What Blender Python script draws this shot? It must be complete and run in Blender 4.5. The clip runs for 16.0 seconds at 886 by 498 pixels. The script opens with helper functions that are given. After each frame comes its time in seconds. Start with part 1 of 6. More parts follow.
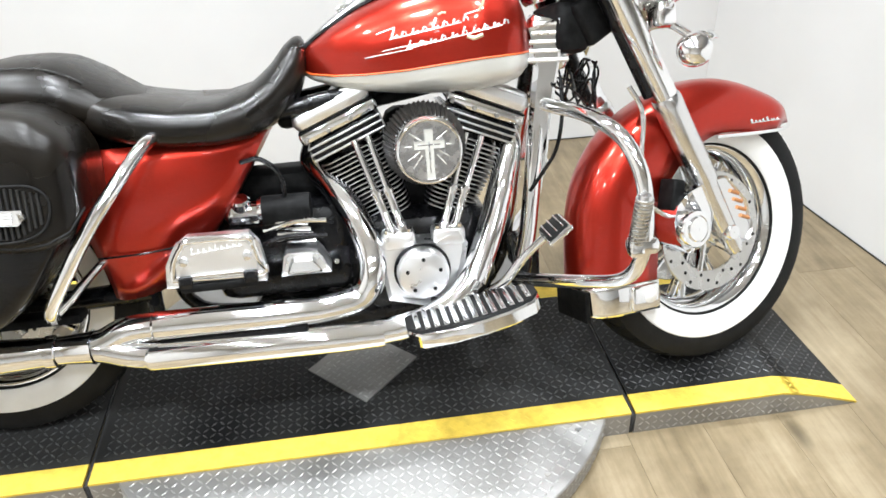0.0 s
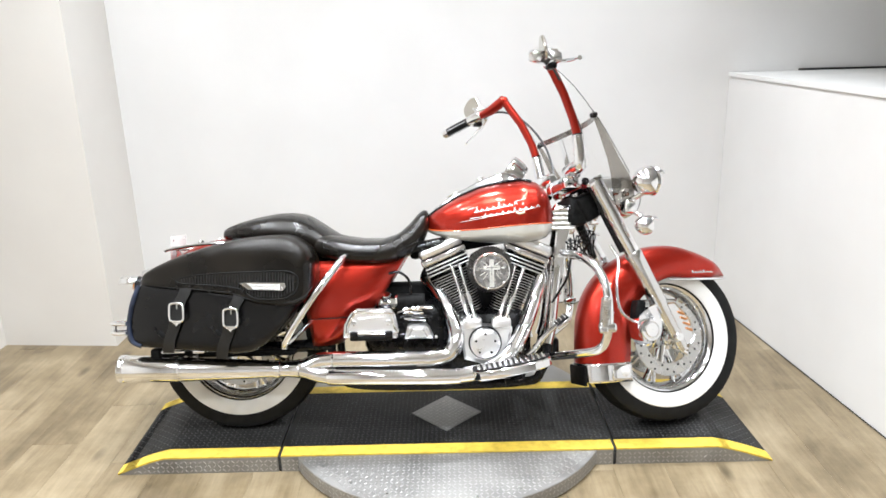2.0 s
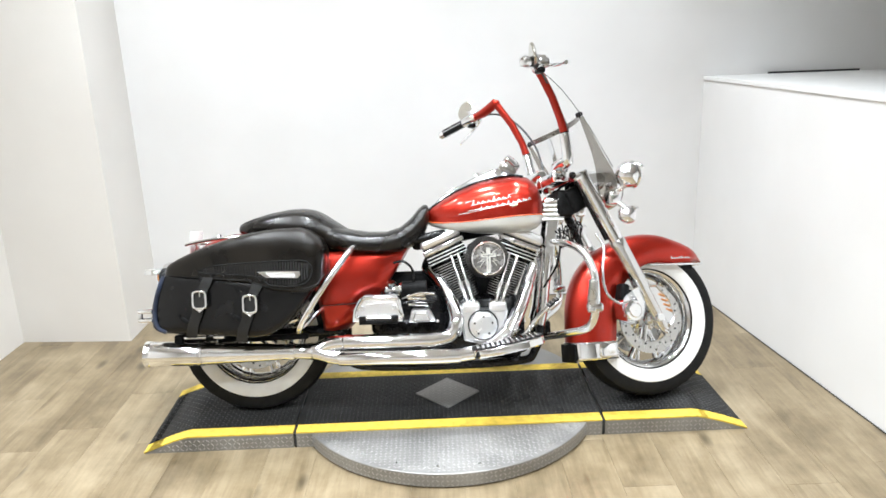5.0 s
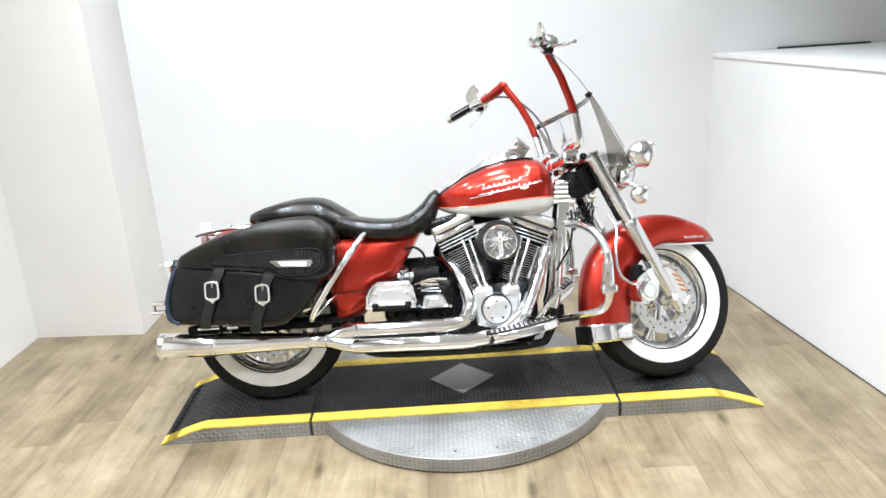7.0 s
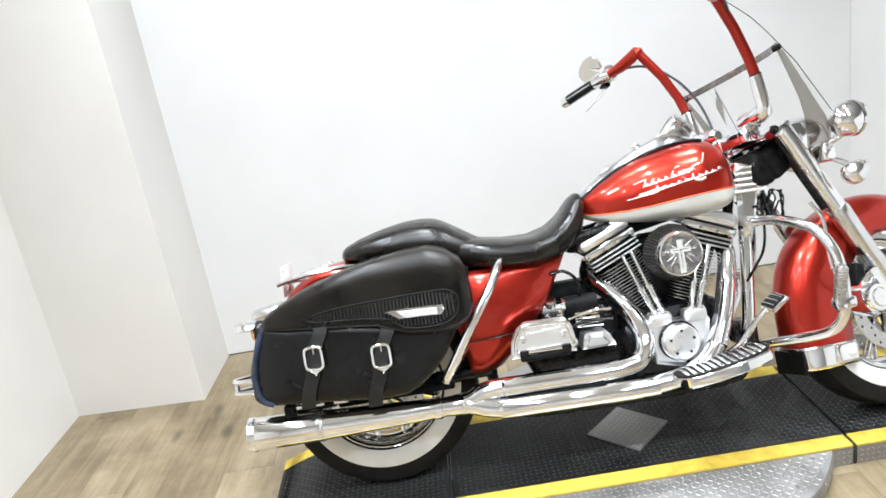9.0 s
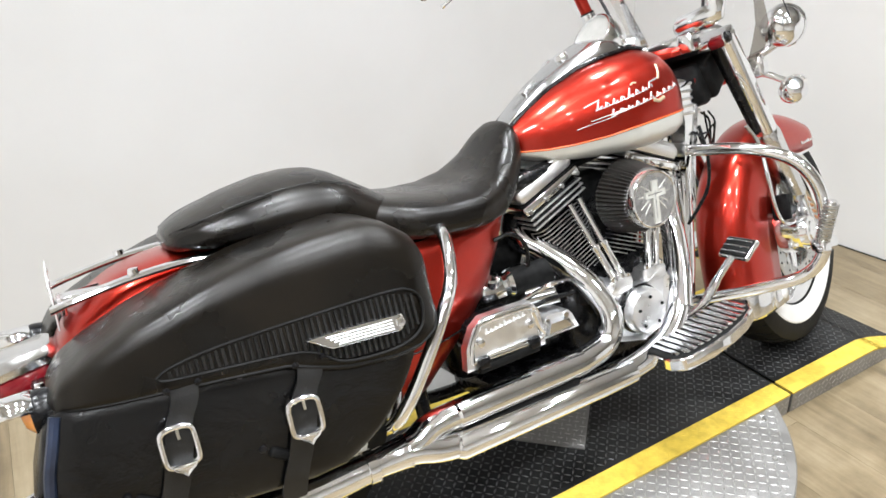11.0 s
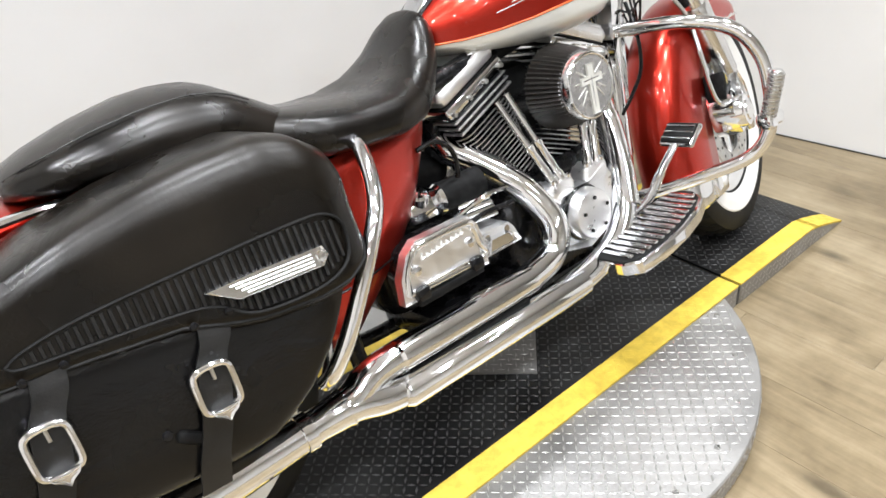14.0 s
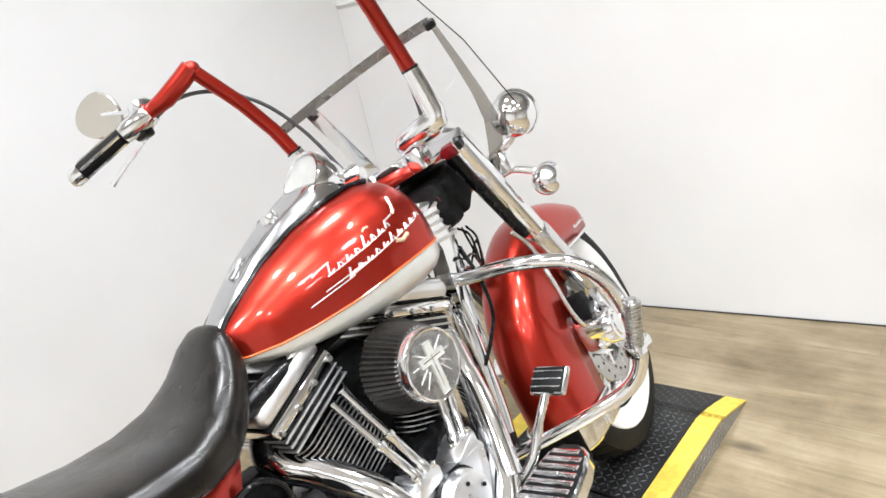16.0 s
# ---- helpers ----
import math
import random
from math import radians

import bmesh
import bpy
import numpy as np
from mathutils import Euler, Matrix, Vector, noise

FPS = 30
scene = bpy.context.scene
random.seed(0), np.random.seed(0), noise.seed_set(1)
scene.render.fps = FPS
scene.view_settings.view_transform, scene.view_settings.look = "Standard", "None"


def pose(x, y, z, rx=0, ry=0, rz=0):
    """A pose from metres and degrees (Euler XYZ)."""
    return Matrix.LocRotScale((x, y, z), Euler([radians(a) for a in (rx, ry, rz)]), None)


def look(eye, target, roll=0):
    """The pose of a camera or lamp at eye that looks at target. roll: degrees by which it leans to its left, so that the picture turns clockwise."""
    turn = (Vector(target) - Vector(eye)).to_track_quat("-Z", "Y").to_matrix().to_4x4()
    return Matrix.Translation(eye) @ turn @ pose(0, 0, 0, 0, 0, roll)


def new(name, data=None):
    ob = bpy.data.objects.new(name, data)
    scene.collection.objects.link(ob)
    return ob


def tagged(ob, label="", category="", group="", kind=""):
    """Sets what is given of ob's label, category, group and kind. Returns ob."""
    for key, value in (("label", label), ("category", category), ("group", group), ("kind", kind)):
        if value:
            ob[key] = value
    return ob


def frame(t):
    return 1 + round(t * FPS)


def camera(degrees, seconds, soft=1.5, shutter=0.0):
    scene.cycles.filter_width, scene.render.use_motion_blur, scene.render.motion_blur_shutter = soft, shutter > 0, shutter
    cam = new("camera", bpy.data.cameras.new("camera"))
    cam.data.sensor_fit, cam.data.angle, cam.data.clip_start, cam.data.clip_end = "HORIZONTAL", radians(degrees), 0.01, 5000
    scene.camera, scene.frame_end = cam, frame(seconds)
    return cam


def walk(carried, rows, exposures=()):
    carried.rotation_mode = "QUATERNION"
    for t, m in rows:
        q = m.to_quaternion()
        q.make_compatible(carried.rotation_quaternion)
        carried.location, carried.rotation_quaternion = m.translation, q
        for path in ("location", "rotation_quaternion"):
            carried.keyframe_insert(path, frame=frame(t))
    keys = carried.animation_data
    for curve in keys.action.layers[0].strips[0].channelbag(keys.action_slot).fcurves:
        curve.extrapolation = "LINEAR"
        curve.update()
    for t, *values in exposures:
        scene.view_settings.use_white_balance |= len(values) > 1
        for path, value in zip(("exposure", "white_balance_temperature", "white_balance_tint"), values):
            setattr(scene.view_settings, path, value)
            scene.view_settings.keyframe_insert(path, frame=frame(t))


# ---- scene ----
cam = camera(61.8, 16.0, soft=1.6)
PATH = [
    (0, (0.027, -1.507, 1.349), (0.244, 0.158, 0.262), -1.9),
    (0.5, (0.011, -1.905, 1.42), (0.211, -0.138, 0.505), 0.2),
    (1, (-0.03, -2.238, 1.518), (0.1, -0.394, 0.754), -2.0),
    (1.5, (0.015, -2.507, 1.551), (0.045, -0.614, 0.905), 0.3),
    (2, (0.032, -2.719, 1.584), (0.012, -0.807, 0.997), -1.6),
    (2.5, (-0.01, -2.911, 1.582), (0.008, -1.005, 0.978), -0.5),
    (3, (-0.033, -2.973, 1.58), (-0.052, -1.065, 0.982), -1.8),
    (3.5, (-0.022, -2.98, 1.583), (-0.019, -1.065, 1.006), -3.0),
    (4, (-0.021, -2.976, 1.583), (0.023, -1.064, 0.998), -1.9),
    (4.5, (-0.021, -2.973, 1.585), (0.01, -1.053, 1.024), -1.7),
    (5, (-0.026, -2.972, 1.583), (-0.007, -1.053, 1.019), -2.1),
    (7.5, (-0.048, -2.947, 1.557), (-0.037, -1.047, 0.933), -4.2),
    (8, (-0.067, -2.815, 1.511), (0.013, -0.946, 0.803), -4.6),
    (8.5, (-0.195, -2.509, 1.507), (-0.12, -0.629, 0.827), -7.9),
    (9, (-0.491, -2.247, 1.511), (-0.514, -0.341, 0.906), -9.8),
    (9.5, (-0.692, -1.997, 1.472), (-0.432, -0.174, 0.691), -4.4),
    (9.7, (-0.724, -1.874, 1.432), (-0.333, -0.084, 0.629), -4.5),
    (11.8, (-1.097, -1.176, 1.367), (-0.158, 0.261, 0.34), -0.5),
    (12, (-1.098, -1.189, 1.33), (-0.178, 0.22, 0.249), 0.2),
    (12.5, (-1.121, -1.196, 1.271), (-0.294, 0.224, 0.131), 0.2),
    (13, (-1.121, -1.216, 1.263), (-0.247, 0.189, 0.139), 0.5),
    (13.5, (-1.108, -1.203, 1.281), (-0.166, 0.186, 0.194), -3.5),
    (14, (-0.934, -1.099, 1.259), (0.09, 0.243, 0.187), -5.8),
    (14.5, (-0.723, -0.968, 1.284), (0.406, 0.35, 0.291), -5.4),
    (15, (-0.656, -0.988, 1.344), (0.633, 0.317, 0.547), -5.8),
    (15.5, (-0.629, -1.012, 1.374), (0.688, 0.302, 0.639), -9.4),
    (16, (-0.601, -1.021, 1.368), (0.74, 0.276, 0.645), -13.2),
]
walk(cam, [(t, look(eye, target, roll)) for t, eye, target, roll in PATH], exposures=[(0.0, 0.02, 6420, 10), (1.5, -0.06, 6470, 11), (2.5, -0.09, 6500, 12), (4.0, -0.08, 6430, 11), (5.0, -0.05, 6390, 10), (8.0, 0.03, 6200, 10), (9.5, -0.07, 6350, 10), (12.0, -0.29, 6600, 12), (13.5, -0.27, 6600, 12), (14.5, -0.15, 6550, 13), (16.0, -0.12, 6500, 12)])
LAMP_WATTS = 20.5

# ---- world and lights ----
world = bpy.data.worlds.new("world")
scene.world = world
world.use_nodes = True
world.node_tree.nodes["Background"].inputs[0].default_value = (1.0, 0.97, 0.93, 1)
world.node_tree.nodes["Background"].inputs[1].default_value = 0.25


def lamp(x, y, z, size, watts, target, colour=(0.91, 0.96, 1.0)):
    data = bpy.data.lights.new("downlight", "AREA")
    data.spread = radians(116)
    data.shape, data.size, data.energy, data.color = "DISK", size, watts, colour
    ob = new("downlight", data)
    ob.matrix_world = look((x, y, z), target)
    return ob


CEILING = 3.0
LAMPS = [(x, y) for y in (-2.9, -1.8, -0.65, 0.5) for x in (-1.5, -0.35, 0.85)]
for lx, ly in LAMPS:
    lamp(lx, ly, CEILING - 0.05, 0.24, LAMP_WATTS, (lx, ly + 0.01, 0))

# ---- materials ----


def material(name, colour, rough=0.5, metal=0.0, coat=0.0, noise_scale=0.0, colour2=None, rough_var=0.0, bump=0.0, bump_scale=200.0, random_tint=0.0, spec=0.5, detail=4.0, stretch=None, crease=0.0, crease_scale=20.0):
    m = bpy.data.materials.new(name)
    m.use_nodes = True
    nt = m.node_tree
    b = nt.nodes["Principled BSDF"]
    b.inputs["Base Color"].default_value = (*colour, 1)
    b.inputs["Roughness"].default_value = rough
    b.inputs["Metallic"].default_value = metal
    b.inputs["Coat Weight"].default_value = coat
    b.inputs["Coat Roughness"].default_value = 0.06
    b.inputs["Specular IOR Level"].default_value = spec
    geo = nt.nodes.new("ShaderNodeTexCoord")
    vec = geo.outputs["Object"]
    if random_tint:
        shift = nt.nodes.new("ShaderNodeVectorMath")
        shift.operation = "MULTIPLY_ADD"
        own = nt.nodes.new("ShaderNodeObjectInfo")
        nt.links.new(own.outputs["Random"], shift.inputs[0])
        shift.inputs[1].default_value = (53.0, 97.0, 31.0)
        nt.links.new(vec, shift.inputs[2])
        vec = shift.outputs[0]
    if stretch:
        mp = nt.nodes.new("ShaderNodeMapping")
        mp.inputs["Scale"].default_value = stretch
        nt.links.new(vec, mp.inputs["Vector"])
        vec = mp.outputs["Vector"]
    col = None
    if noise_scale:
        n = nt.nodes.new("ShaderNodeTexNoise")
        n.inputs["Scale"].default_value, n.inputs["Detail"].default_value = noise_scale, detail
        nt.links.new(vec, n.inputs["Vector"])
        if colour2:
            mix = nt.nodes.new("ShaderNodeMix")
            mix.data_type = "RGBA"
            ramp = nt.nodes.new("ShaderNodeMapRange")
            ramp.inputs["From Min"].default_value, ramp.inputs["From Max"].default_value = 0.35, 0.65
            nt.links.new(n.outputs["Fac"], ramp.inputs["Value"])
            nt.links.new(ramp.outputs["Result"], mix.inputs["Factor"])
            mix.inputs["A"].default_value, mix.inputs["B"].default_value = (*colour, 1), (*colour2, 1)
            col = mix.outputs["Result"]
        if rough_var:
            mr = nt.nodes.new("ShaderNodeMapRange")
            mr.inputs["From Min"].default_value, mr.inputs["From Max"].default_value = 0.3, 0.7
            mr.inputs["To Min"].default_value, mr.inputs["To Max"].default_value = max(0.0, rough - rough_var), rough + rough_var
            nt.links.new(n.outputs["Fac"], mr.inputs["Value"])
            nt.links.new(mr.outputs["Result"], b.inputs["Roughness"])
    if random_tint:
        info = nt.nodes.new("ShaderNodeObjectInfo")
        hsv = nt.nodes.new("ShaderNodeHueSaturation")
        mr = nt.nodes.new("ShaderNodeMapRange")
        mr.inputs["To Min"].default_value, mr.inputs["To Max"].default_value = 1 - random_tint, 1 + random_tint
        nt.links.new(info.outputs["Random"], mr.inputs["Value"])
        where = nt.nodes.new("ShaderNodeNewGeometry")
        stain = nt.nodes.new("ShaderNodeTexNoise")
        stain.inputs["Scale"].default_value, stain.inputs["Detail"].default_value = 2.3, 8
        nt.links.new(where.outputs["Position"], stain.inputs["Vector"])
        worn = nt.nodes.new("ShaderNodeMapRange")
        worn.inputs["From Min"].default_value, worn.inputs["From Max"].default_value = 0.3, 0.7
        worn.inputs["To Min"].default_value, worn.inputs["To Max"].default_value = 0.70, 1.18
        nt.links.new(stain.outputs["Fac"], worn.inputs["Value"])
        both = nt.nodes.new("ShaderNodeMath")
        both.operation = "MULTIPLY"
        nt.links.new(mr.outputs["Result"], both.inputs[0])
        nt.links.new(worn.outputs["Result"], both.inputs[1])
        nt.links.new(both.outputs[0], hsv.inputs["Value"])
        hsv.inputs["Color"].default_value = (*colour, 1)
        if col:
            nt.links.new(col, hsv.inputs["Color"])
        col = hsv.outputs["Color"]
    if col:
        nt.links.new(col, b.inputs["Base Color"])
    if bump:
        n2 = nt.nodes.new("ShaderNodeTexNoise")
        n2.inputs["Scale"].default_value, n2.inputs["Detail"].default_value = bump_scale, 3
        nt.links.new(vec, n2.inputs["Vector"])
        bp = nt.nodes.new("ShaderNodeBump")
        bp.inputs["Strength"].default_value, bp.inputs["Distance"].default_value = bump, 0.002
        nt.links.new(n2.outputs["Fac"], bp.inputs["Height"])
        nt.links.new(bp.outputs["Normal"], b.inputs["Normal"])
        if crease:
            n3 = nt.nodes.new("ShaderNodeTexNoise")
            n3.inputs["Scale"].default_value, n3.inputs["Detail"].default_value = crease_scale, 5
            n3.inputs["Distortion"].default_value = 1.2
            nt.links.new(vec, n3.inputs["Vector"])
            b2 = nt.nodes.new("ShaderNodeBump")
            b2.inputs["Strength"].default_value, b2.inputs["Distance"].default_value = crease, 0.02
            nt.links.new(n3.outputs["Fac"], b2.inputs["Height"])
            nt.links.new(b2.outputs["Normal"], bp.inputs["Normal"])
    return m


RED = material("red_pearl_paint", (0.375, 0.018, 0.009), 0.29, 0.85, 0.50, 900, (0.49, 0.030, 0.015), bump=0.04, bump_scale=2500)
SILVER = material("silver_paint", (0.62, 0.62, 0.58), 0.32, 0.35, 0.8, 1200, (0.72, 0.72, 0.68))
ORANGE = material("orange_pinstripe", (0.85, 0.16, 0.03), 0.3, 0, 0.8, 40, (0.75, 0.12, 0.03))
CHROME = material("chrome", (0.88, 0.89, 0.91), 0.075, 1.0, noise_scale=9, rough_var=0.035)
POLISHED = material("polished_aluminium", (0.74, 0.745, 0.755), 0.2, 1.0, noise_scale=30, rough_var=0.06, bump=0.05, bump_scale=400)
SATIN = material("satin_chrome", (0.92, 0.92, 0.925), 0.36, 1.0, noise_scale=35, rough_var=0.10, bump=0.06, bump_scale=300)
FIN_EDGE = material("machined_fin_metal", (0.66, 0.66, 0.66), 0.36, 1.0, noise_scale=60, rough_var=0.08)
BLACK = material("black_enamel", (0.004, 0.004, 0.0045), 0.25, 0.0, 0.06, 40, (0.008, 0.008, 0.009), rough_var=0.1, spec=0.25)
BLACK_MATT = material("black_matt_metal", (0.004, 0.004, 0.004), 0.55, 0.0, 0, 60, (0.010, 0.010, 0.010), bump=0.2, spec=0.10)
LEATHER = material("black_leather", (0.0020, 0.0019, 0.0018), 0.27, 0.0, 0.0, 9, (0.0080, 0.0058, 0.0038), rough_var=0.09, bump=0.12, bump_scale=420, spec=0.38, crease=0.13, crease_scale=4.0)
BAG_LEATHER = material("black_saddlebag_leather", (0.0016, 0.0016, 0.0019), 0.24, 0.0, 0, 10, (0.0034, 0.0034, 0.0036), rough_var=0.06, bump=0.15, bump_scale=300, spec=0.36, crease=0.24, crease_scale=6)
# Brown mottling puts the lid's brownish sheen into the leather colour.
LID_LEATHER = material("brown_sheen_lid_leather", (0.0022, 0.0018, 0.0014), 0.29, 0.0, 0, 7, (0.0075, 0.0055, 0.0033), rough_var=0.08, bump=0.12, bump_scale=300, spec=0.32, crease=0.22, crease_scale=5)
RUBBER = material("tyre_rubber", (0.006, 0.006, 0.006), 0.6, 0.0, 0, 30, (0.010, 0.010, 0.010), bump=0.25, bump_scale=160, spec=0.18)
PAD_RUBBER = material("black_pad_rubber", (0.005, 0.005, 0.005), 0.5, 0, 0, 80, (0.009, 0.009, 0.009), bump=0.2, spec=0.16)
WHITEWALL = material("whitewall_rubber", (0.74, 0.73, 0.71), 0.55, 0, 0, 18, (0.80, 0.79, 0.77), bump=0.05)
STEEL = material("brake_disc_steel", (0.55, 0.55, 0.54), 0.3, 1.0, noise_scale=50, rough_var=0.1)
BRONZE = material("copper_fin", (0.55, 0.25, 0.10), 0.35, 0.6, noise_scale=40, rough_var=0.1)
AMBER = material("amber_lens", (0.75, 0.25, 0.03), 0.15, 0, 0.5, 60, (0.8, 0.3, 0.05))
RED_LENS = material("red_lens", (0.16, 0.004, 0.010), 0.12, 0, 0.6, 60, (0.22, 0.008, 0.014))
# Red mirrored in the clamp's chrome, given as a colour.
CRIMSON = material("red_clamp_reflection", (0.22, 0.006, 0.012), 0.25, 0.5, 0.4, 300, (0.28, 0.010, 0.015))
WHITE_PAINT = material("pale_metal", (0.80, 0.80, 0.79), 0.22, 0.2, 0.6, 50, (0.84, 0.84, 0.83))
LENS = material("clear_lens", (0.75, 0.75, 0.74), 0.08, 0.3, 0.8, 90, (0.85, 0.85, 0.84))
DECK = material("black_deck_paint", (0.006, 0.006, 0.0065), 0.55, 0, 0, 4, (0.026, 0.026, 0.025), rough_var=0.12, bump=0.25, bump_scale=90, spec=0.24, detail=10)
TREAD_DARK = material("worn_black_tread", (0.04, 0.04, 0.041), 0.38, 0.3, 0, 25, (0.085, 0.085, 0.087), rough_var=0.1)
YELLOW = material("yellow_safety_paint", (0.72, 0.52, 0.075), 0.6, 0, 0, 38, (0.56, 0.40, 0.06), rough_var=0.08, bump=0.2, bump_scale=60, spec=0.3, detail=12)
ALU = material("aluminium_tread_plate", (0.26, 0.256, 0.248), 0.48, 0.7, 0, 6, (0.35, 0.343, 0.33), rough_var=0.12, bump=0.25, bump_scale=120, detail=9)
ALU_TREAD = material("aluminium_tread", (0.38, 0.374, 0.362), 0.42, 0.75, 0, 30, (0.47, 0.462, 0.447), rough_var=0.08)
WALL = material("white_wall_paint", (0.765, 0.762, 0.757), 0.75, 0, 0, 2.2, (0.735, 0.73, 0.722), bump=0.08, bump_scale=150)
WALL_WARM = material("warm_white_wall_paint", (0.755, 0.735, 0.702), 0.75, 0, 0, 2.2, (0.725, 0.703, 0.67), bump=0.08, bump_scale=150)
WALL_GREY = material("pale_grey_closing_wall", (0.70, 0.70, 0.695), 0.8, 0, 0, 2.0, (0.65, 0.65, 0.645), bump=0.08, bump_scale=150)
WALL_BOUNCE = material("bounce_wall_white", (0.84, 0.84, 0.835), 0.8, 0, 0, 2.0, (0.80, 0.80, 0.79), bump=0.08, bump_scale=150)
CAP = material("white_gloss_trim", (0.80, 0.80, 0.79), 0.4, 0, 0, 6, (0.76, 0.76, 0.75))
GAP = material("dark_gap", (0.02, 0.02, 0.02), 0.9, 0, 0, 8, (0.03, 0.03, 0.03))
CEIL = material("ceiling_paint", (0.80, 0.80, 0.79), 0.8, 0, 0, 3, (0.75, 0.75, 0.74))
JOINT = material("floor_joint", (0.26, 0.20, 0.12), 0.8, 0, 0, 20, (0.30, 0.23, 0.14))
# The brace's brownish reflection is put into this darker metal colour.
BRACE = material("dark_reflection_metal", (0.24, 0.225, 0.21), 0.26, 1.0, noise_scale=40, rough_var=0.06)
PLEAT = material("filter_gauze", (0.008, 0.007, 0.006), 0.34, 0, 0, 90, (0.018, 0.016, 0.014), bump=0.3, spec=0.5)
MIRROR_BACK = material("pale_chrome_mirror_back", (0.66, 0.64, 0.59), 0.18, 1.0, noise_scale=20, rough_var=0.04)
# Strap leather made lighter than the bag's; caught light is in the colour.
STRAP = material("lit_strap_leather", (0.006, 0.0059, 0.0057), 0.42, 0, 0, 25, (0.011, 0.0106, 0.0102), rough_var=0.06, bump=0.2, bump_scale=300, spec=0.42)
BAR_INK = material("silver_script_bar", (0.80, 0.80, 0.78), 0.25, 0.7, 0.3, 60, (0.86, 0.86, 0.84))
DIAL = material("pale_dial_face", (0.36, 0.355, 0.335), 0.35, 0.0, 0.3, 30, (0.42, 0.41, 0.39))
CONSOLE = material("dark_chrome", (0.56, 0.565, 0.575), 0.16, 1.0, noise_scale=30, rough_var=0.06, bump=0.06, bump_scale=90)

GLASS = bpy.data.materials.new("windshield_acrylic")
GLASS.use_nodes = True
nt = GLASS.node_tree
nt.nodes.clear()
g_out = nt.nodes.new("ShaderNodeOutputMaterial")
g_mix = nt.nodes.new("ShaderNodeMixShader")
g_tr = nt.nodes.new("ShaderNodeBsdfTransparent")
g_gl = nt.nodes.new("ShaderNodeBsdfGlossy")
g_gl.inputs["Roughness"].default_value = 0.02
g_tr.inputs["Color"].default_value = (1, 1, 1, 1)
g_mix.inputs[0].default_value = 0.015
nt.links.new(g_tr.outputs[0], g_mix.inputs[1])
nt.links.new(g_gl.outputs[0], g_mix.inputs[2])
nt.links.new(g_mix.outputs[0], g_out.inputs[0])
# Grey tint puts the acrylic's grazing reflection into its colour.
SHEEN_TINT = GLASS.copy()
SHEEN_TINT.name = "reflection_tint_acrylic"
SHEEN_TINT.node_tree.nodes["Transparent BSDF"].inputs["Color"].default_value = (0.66, 0.64, 0.61, 1)

WOOD = bpy.data.materials.new("oak_laminate")
WOOD.use_nodes = True


